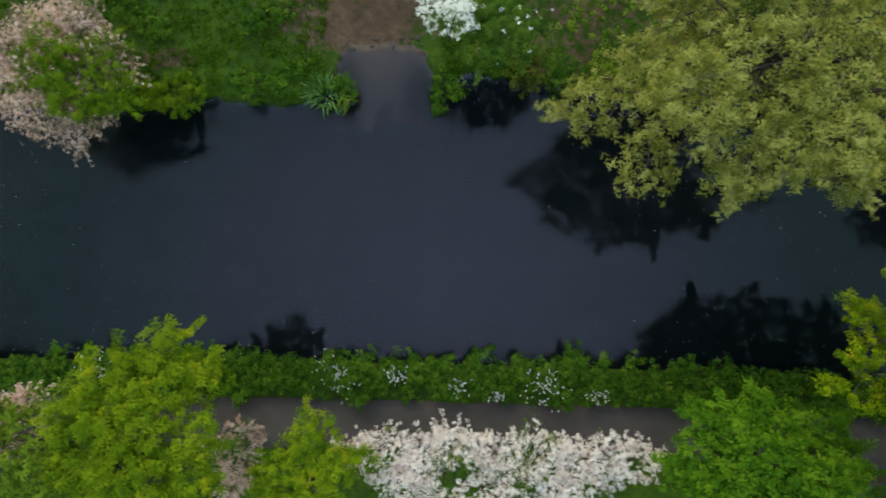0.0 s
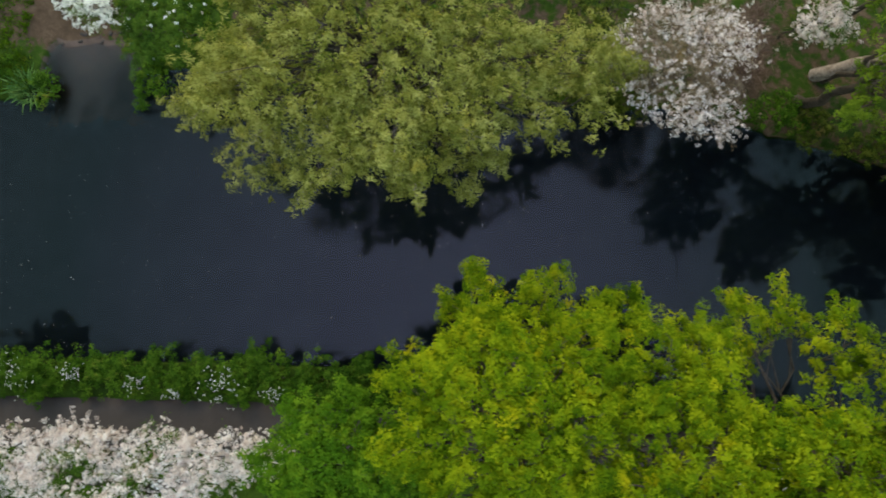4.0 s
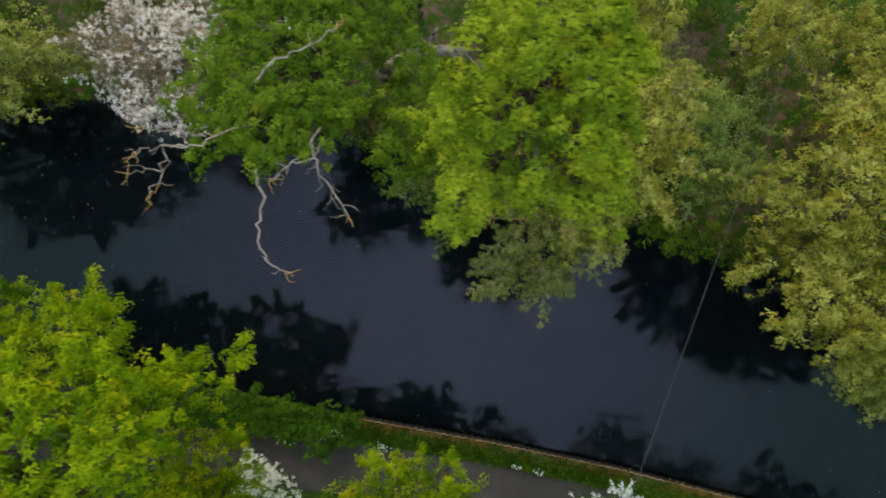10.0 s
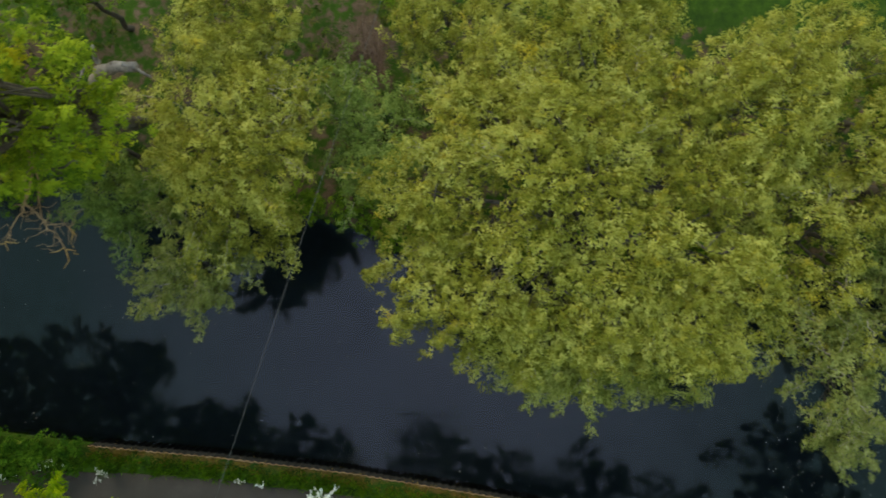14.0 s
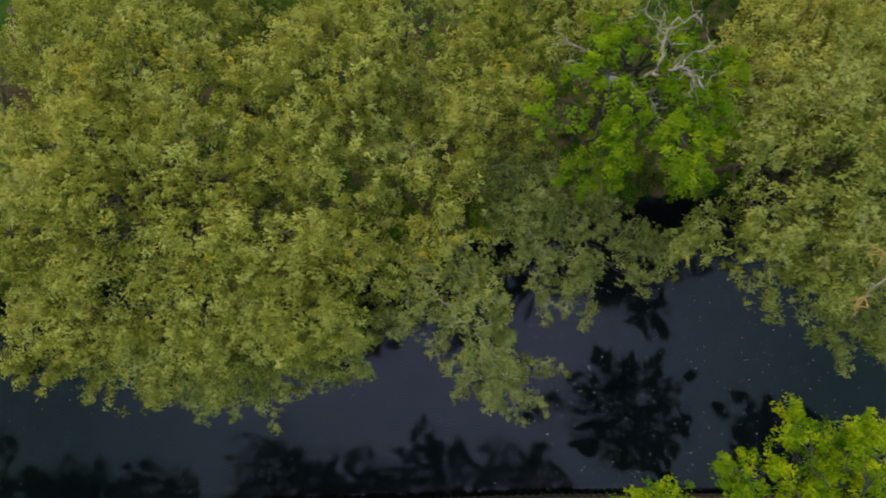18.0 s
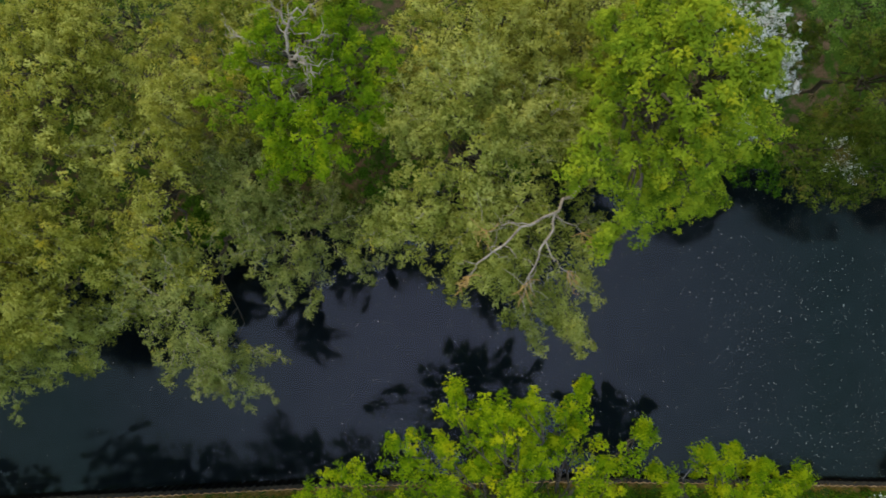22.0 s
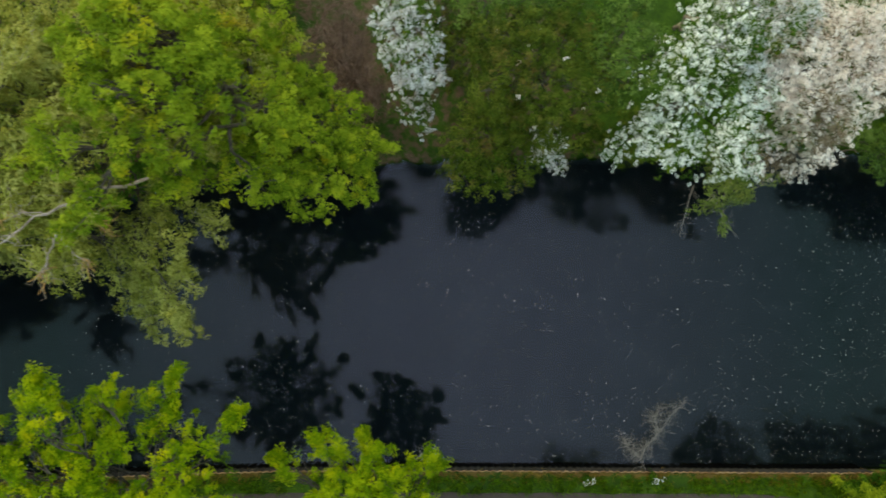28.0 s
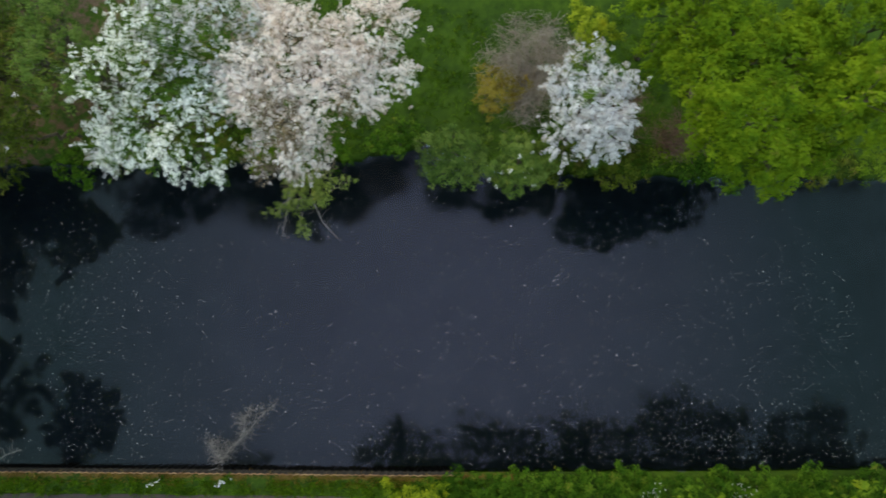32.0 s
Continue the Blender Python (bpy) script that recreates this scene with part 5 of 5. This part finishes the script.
# ---- cow parsley ----
def cow_parsley(x, y, size, seed):
    rng = np.random.default_rng(seed)
    gz = place_ground(x, y)
    top = base("cow_parsley", x, y, gz, "clump of cow parsley in lacy white flower", "flowers", "cow parsley along the towpath")
    n = int(42 * size) + 4
    heads = np.stack([x + rng.normal(size=n) * 0.30 * max(size, 0.5), y + rng.normal(size=n) * 0.26 * size, gz + rng.uniform(0.75, 1.25, n)], 1)
    t = Tubes()
    for h in heads:
        t.add(bend(rng, (x + rng.normal() * 0.12, y + rng.normal() * 0.12, gz - 0.03), h, 4, 0.03, 0.2), 0.010, 0.006, 4)
    tagged(part("stem_growth", t.mesh("stem_growth", M_HEDGE), top), kind="stuff")
    m = 6
    ang, rad = rng.uniform(0, 6.28, (n, m)), np.sqrt(rng.random((n, m))) * rng.uniform(0.015, 0.045, (n, 1))
    p = heads[:, None] + np.stack([np.cos(ang) * rad, np.sin(ang) * rad, 0.03 - rad * 0.15], -1)
    p = p.reshape(-1, 3)
    k = len(p)
    fl = leaf_arrays(p, np.stack([np.cos(ang), np.sin(ang), 0 * ang], -1).reshape(-1, 3), rng.normal(size=(k, 3)) * 0.2 + [0, 0, 1], np.full(k, 0.034), np.full(k, 0.030))
    tagged(part("flower_head", leaf_mesh("flower_head", fl, M_BLOOM), top, "flat lacy white flower heads"), kind="stuff")
    n = int(160 * size)
    p = np.stack([x + rng.normal(size=n) * 0.36 * size, y + rng.normal(size=n) * 0.26 * size, gz + rng.uniform(0.05, 0.7, n)], 1)
    lf = leaf_arrays(p, rng.normal(size=(n, 3)), rng.normal(size=(n, 3)) * 0.4 + [0, 0, 1], rng.uniform(0.1, 0.2, n), rng.uniform(0.05, 0.1, n))
    tagged(part("foliage", leaf_mesh("foliage", lf, M_HEDGE), top), kind="stuff")


for k, (x, y, s) in enumerate([(-16.1, -4.5, 1.2), (-5.5, -4.3, 1.3), (-4.8, -4.9, 1.1), (-2.6, -4.5, 0.9), (0.3, -4.8, 0.8), (4.2, -4.8, 1.6), (6.5, -5.1, 0.8), (2.0, -5.2, 0.5),
                               (30.2, -6.1, 0.6), (32.6, -6.6, 0.5), (38.5, -7.2, 0.15), (39.4, -7.4, 0.2), (28.3, -6.5, 0.4), (61.1, -11.9, 0.2), (84.5, -18.2, 0.2), (87.4, -19.0, 0.2), (105.5, -24.9, 0.9), (109.2, -26.0, 0.9)]):
    cow_parsley(x, y, s, 700 + k)


# ---- plants in the shallows ----
def flag_clump(x, y, r, seed):
    rng = np.random.default_rng(seed)
    top = base("flag_iris", x, y, 0.0, "clump of tall sword-leaved flag iris in the shallows", "plant")
    n = 230
    a, d = rng.uniform(0, 6.28, n), np.sqrt(rng.random(n)) * r * 0.6
    p0 = np.stack([x + np.cos(a) * d, y + np.sin(a) * d, np.full(n, -0.1)], 1)
    out = np.stack([np.cos(a), np.sin(a), 0 * a], 1) + rng.normal(size=(n, 3)) * 0.35
    L = rng.uniform(0.35, 0.8, n)
    mid = p0 + out * (L * 0.25)[:, None] + np.array([0, 0, 1]) * (L * 0.75)[:, None]
    tip = mid + out * (L * 0.45)[:, None] + np.array([0, 0, 0.05])
    side = unit(np.cross(out, np.array([0, 0, 1.0]))) * 0.035
    v = np.stack([p0 - side, p0 + side, mid + side, mid - side, mid - side, mid + side, tip + side * 0.2, tip - side * 0.2], 1).reshape(-1, 3)
    tagged(part("leaf_clump", leaf_mesh("leaf_clump", v, M_FLAG, sides=4), top), kind="stuff")


flag_clump(-6.7, 9.0, 1.1, 801)
plant("bank_bush", "round leafy water dock beside the flag iris", "bush", (-5.7, 8.9), (-5.7, 8.9, 0.4, 0.7, 0.9, 0.4), "hedge", M_HEDGE, 802, 4, trunk=0.02, limbs=False)
plant("water_weed", "low island of green weed in the shallows", "plant", (-0.8, 9.3), (-0.8, 9.3, 0.25, 0.75, 1.35, 0.3), "hedge", M_HEDGE, 803, 5, trunk=0.02, limbs=False)
for k, (x, y, r) in enumerate([(-14.7, 11.6, 0.7), (-10.2, 12.2, 0.5), (-15.8, 12.4, 0.9), (-8.0, 9.8, 0.6), (-17.5, 12.8, 1.0), (-9.2, 12.9, 0.5)]):
    plant("bank_bush", "low tussock of green weeds on the grassy bank", "plant", (x, y), (x, y, place_ground(x, y) + 0.12, r, r * 0.8, 0.25), "hedge", M_HEDGE, 810 + k, 4, trunk=0.02, limbs=False, group="weeds on the far bank")


# ---- clods along the slipway's waterline ----
def clod(x, y, r, seed):
    rng = np.random.default_rng(seed)
    bm = bmesh.new()
    bmesh.ops.create_icosphere(bm, subdivisions=2, radius=1.0)
    for v in bm.verts:
        k = 1 + 0.28 * noise.noise(v.co * 1.7 + Vector((seed, 0, 0))) + 0.04 * rng.normal()
        v.co = Vector((v.co.x * r * 1.25 * k, v.co.y * r * k, v.co.z * r * 0.6 * k))
    me = bpy.data.meshes.new("stone")
    bm.to_mesh(me)
    bm.free()
    me.materials.append(M_CLOD)
    ob = new("stone", me)
    ob.matrix_world = Matrix.Translation((x, y, ground_z(x, y) + r * 0.15)) @ Matrix.Rotation(rng.uniform(0, 6.28), 4, "Z")
    tagged(ob, "dark wet lump of earth and stone at the water's edge", "stone", "stones along the slipway")


rng = np.random.default_rng(55)
for k in range(20):
    x = rng.normal(-3.3, 0.75) if k < 15 else rng.uniform(-5.6, -1.8)
    clod(x, far_y(x) + abs(rng.normal()) * 0.55 - 0.05, rng.uniform(0.045, 0.12), 560 + k)


# ---- driftwood ----
def broken_tree():
    """A thick dead trunk, broken short, leaning against the bank under the trees."""
    rng = np.random.default_rng(77)
    log = base("dead_tree", 32.2, 10.6, place_ground(32.2, 10.6), "thick dead trunk leaning broken among the trees", "tree")
    t = Tubes()
    t.add(bend(rng, (31.6, 10.8, place_ground(31.6, 10.8) - 0.1), (35.5, 10.15, 4.6), 9, 0.16, 0.12), 0.34, 0.20, 9)
    part("trunk", t.mesh("trunk", M_DEAD), log)
    for a, b, r in (((34.0, 10.4, 4.6), (34.3, 10.7, 5.5), 0.12), ((35.0, 10.25, 4.7), (35.9, 9.9, 4.1), 0.10), ((33.2, 10.5, 4.0), (33.0, 9.8, 4.3), 0.07)):
        t = Tubes()
        t.add(bend(rng, a, b, 5, 0.05, 0.3), r, r * 0.5, 7)
        part("broken_limb", t.mesh("broken_limb", M_DEAD), log)


broken_tree()


def driftwood(name, label, stems, seed, fuzz):
    rng = np.random.default_rng(seed)
    x, y, z = stems[0][0]
    top = base(name, x, y, 0.0, label, "driftwood")
    for pts in stems:
        t = Tubes()
        pts = np.array(pts)
        t.add(pts + np.vstack([np.zeros(3), rng.normal(size=(len(pts) - 1, 3)) * 0.04]), 0.035, 0.014, 6)
        part("stem", t.mesh("stem", M_DRIFT), top)
    t = Tubes()
    for _ in range(fuzz):
        pts = np.array(stems[rng.integers(len(stems))])
        k = rng.uniform(0, len(pts) - 1)
        a = np.array([np.interp(k, np.arange(len(pts)), pts[:, j]) for j in range(3)])
        d = rng.normal(size=3) * np.array([1, 1, 0.4])
        e = a + unit(d) * rng.uniform(0.2, 0.75)
        e[2] = max(e[2], 0.01)
        t.add(bend(rng, a, e, 5, 0.0, 0.7), 0.010, 0.005, 4)
    tagged(part("twig_growth", t.mesh("twig_growth", M_DRIFT), top), kind="stuff")


driftwood("fallen_branch", "dead grey branch lying in the water by the piling", [[(87.14, -18.3, 0.5), (87.67, -17.82, 0.35), (88.5, -17.42, 0.25), (89.26, -16.86, 0.2), (90.09, -16.5, 0.12)], [(87.2, -18.2, 0.45), (86.89, -17.74, 0.3), (86.8, -17.22, 0.12)], [(88.5, -17.42, 0.25), (88.4, -16.9, 0.2), (88.9, -16.4, 0.1)]], 901, 300)
driftwood("fallen_branch", "bleached dead twigs trailing into the canal", [[(93.6, -6.9, 0.7), (93.32, -7.31, 0.5), (92.87, -8.15, 0.3), (92.51, -8.79, 0.1)], [(94.4, -7.6, 0.6), (94.6, -8.9, 0.3), (95.0, -9.7, 0.1)]], 902, 40)
driftwood("fallen_branch", "small dead branch caught against the piling", [[(76.9, -15.5, 0.6), (77.6, -15.2, 0.4), (78.2, -15.1, 0.2)]], 903, 14)


# ---- overhead cable on poles outside the wood ----
def build_cable():
    ends = [(53.8, 31.0), (31.6, -31.0)]
    tops = []
    for x, y in ends:
        gz = place_ground(x, y)
        top = base("utility_pole", x, y, gz, "weathered wooden utility pole carrying an overhead cable", "pole", "poles of the overhead cable")
        t = Tubes()
        t.add([(x, y, gz - 0.3), (x, y, gz + 5), (x, y, 10.75)], 0.14, 0.10, 10)
        part("post", t.mesh("post", M_POLE), top)
        t = Tubes()
        t.add([(x - 0.5, y, 10.45), (x, y, 10.45), (x + 0.5, y, 10.45)], 0.05, 0.05, 4)
        part("crossarm", t.mesh("crossarm", M_POLE), top)
        tops.append((x, y, 10.52))
    a, b = np.array(tops[0]), np.array(tops[1])
    k = np.linspace(0, 1, 33)[:, None]
    t = Tubes()
    t.add(a + (b - a) * k - np.array([0, 0, 0.25]) * 4 * k * (1 - k), 0.007, 0.007, 5)
    tagged(new("overhead_cable", t.mesh("overhead_cable", M_WIRE)), "thin pale cable strung high across the canal", "cable")


build_cable()


# ---- grass and petals ----
def scatter_blades(name, label, places, length, material, seed, category="grass"):
    rng = np.random.default_rng(seed)
    p = np.asarray(places)
    n = len(p)
    along = rng.normal(size=(n, 3)) * np.array([0.7, 0.7, 0.2]) + np.array([0, 0, 0.7])
    v = leaf_arrays(p, along, rng.normal(size=(n, 3)) + [0, 0, 0.6], rng.uniform(0.6, 1.3, n) * length, rng.uniform(0.6, 1.3, n) * length * 0.22)
    tagged(new(name, leaf_mesh(name, v, material)), label, category, kind="stuff")


def strip_places(rng, n, x0, x1, o0, o1, side):
    """Tufted places along a bank, by their distance from its edge."""
    out = []
    while len(out) < n:
        x, o = rng.uniform(x0, x1), rng.uniform(o0, o1)
        y = wall_y(x) - o if side == "near" else far_y(x) + o
        if noise.noise(Vector((x * 1.1, y * 1.1, 2.0))) + 0.35 * rng.normal() < -0.12:
            continue
        if side == "far" and beach(x) > 0.2:
            continue
        z = ground_z(x, y) - 0.01
        for _ in range(7):
            out.append((x + rng.normal() * 0.06, y + rng.normal() * 0.06, z))
    return out


rng = np.random.default_rng(77)
scatter_blades("grass", "rusty dry grass along the top of the piling", strip_places(rng, 11000, PILE_FROM, 98, -0.01, 0.5, "near"), 0.16, M_DRY, 1)
scatter_blades("grass", "rough green grass between piling and towpath", strip_places(rng, 19000, 30, 99, 0.30, 0.98, "near"), 0.22, M_GRASS, 2)
scatter_blades("grass", "long grass on the verge behind the towpath", strip_places(rng, 11000, -24, 118, 3.5, 6.2, "near"), 0.26, M_GRASS, 3)
scatter_blades("grass", "tufted rough grass on the far bank", strip_places(rng, 20000, -24, 3, 0.1, 6.0, "far"), 0.26, M_GRASS, 4)
scatter_blades("grass", "lush meadow grass on the far bank", strip_places(rng, 19000, 96, 118, 0.1, 8.0, "far"), 0.20, M_GRASS, 5)


def build_petals():
    rng = np.random.default_rng(78)
    out = []
    for x0, x1, n in ((-24, 20, 1000), (20, 62, 300), (62, 80, 1300), (80, 118, 6800)):
        k = 0
        while k < n:
            x = rng.uniform(x0, x1)
            w, f = wall_y(x), far_y(x)
            y = rng.uniform(w + 0.3, f - 0.3)
            if rng.random() > min(1.0, 0.03 + (f - y - 1.0) / 4.5):
                continue
            if noise.noise(Vector((x * 0.12, y * 0.35, 9.0))) + 1.3 * rng.normal() < -0.2:
                continue
            out.append((x, y, 0.006))
            k += 1
    p = np.array(out)
    n = len(p)
    a = rng.uniform(0, 6.28, n)
    size = np.exp(rng.normal(-3.66, 0.30, n))
    v = leaf_arrays(p, np.stack([np.cos(a), np.sin(a), 0 * a], 1), np.tile([0, 0, 1.0], (n, 1)), size * 1.1, size * 1.2)
    v[:, 2] = np.maximum(v[:, 2], 0.004)
    tagged(new("floating_petals", leaf_mesh("floating_petals", v, M_PETAL)), "fallen white petals drifting on the dark water", "petals", kind="stuff")


build_petals()
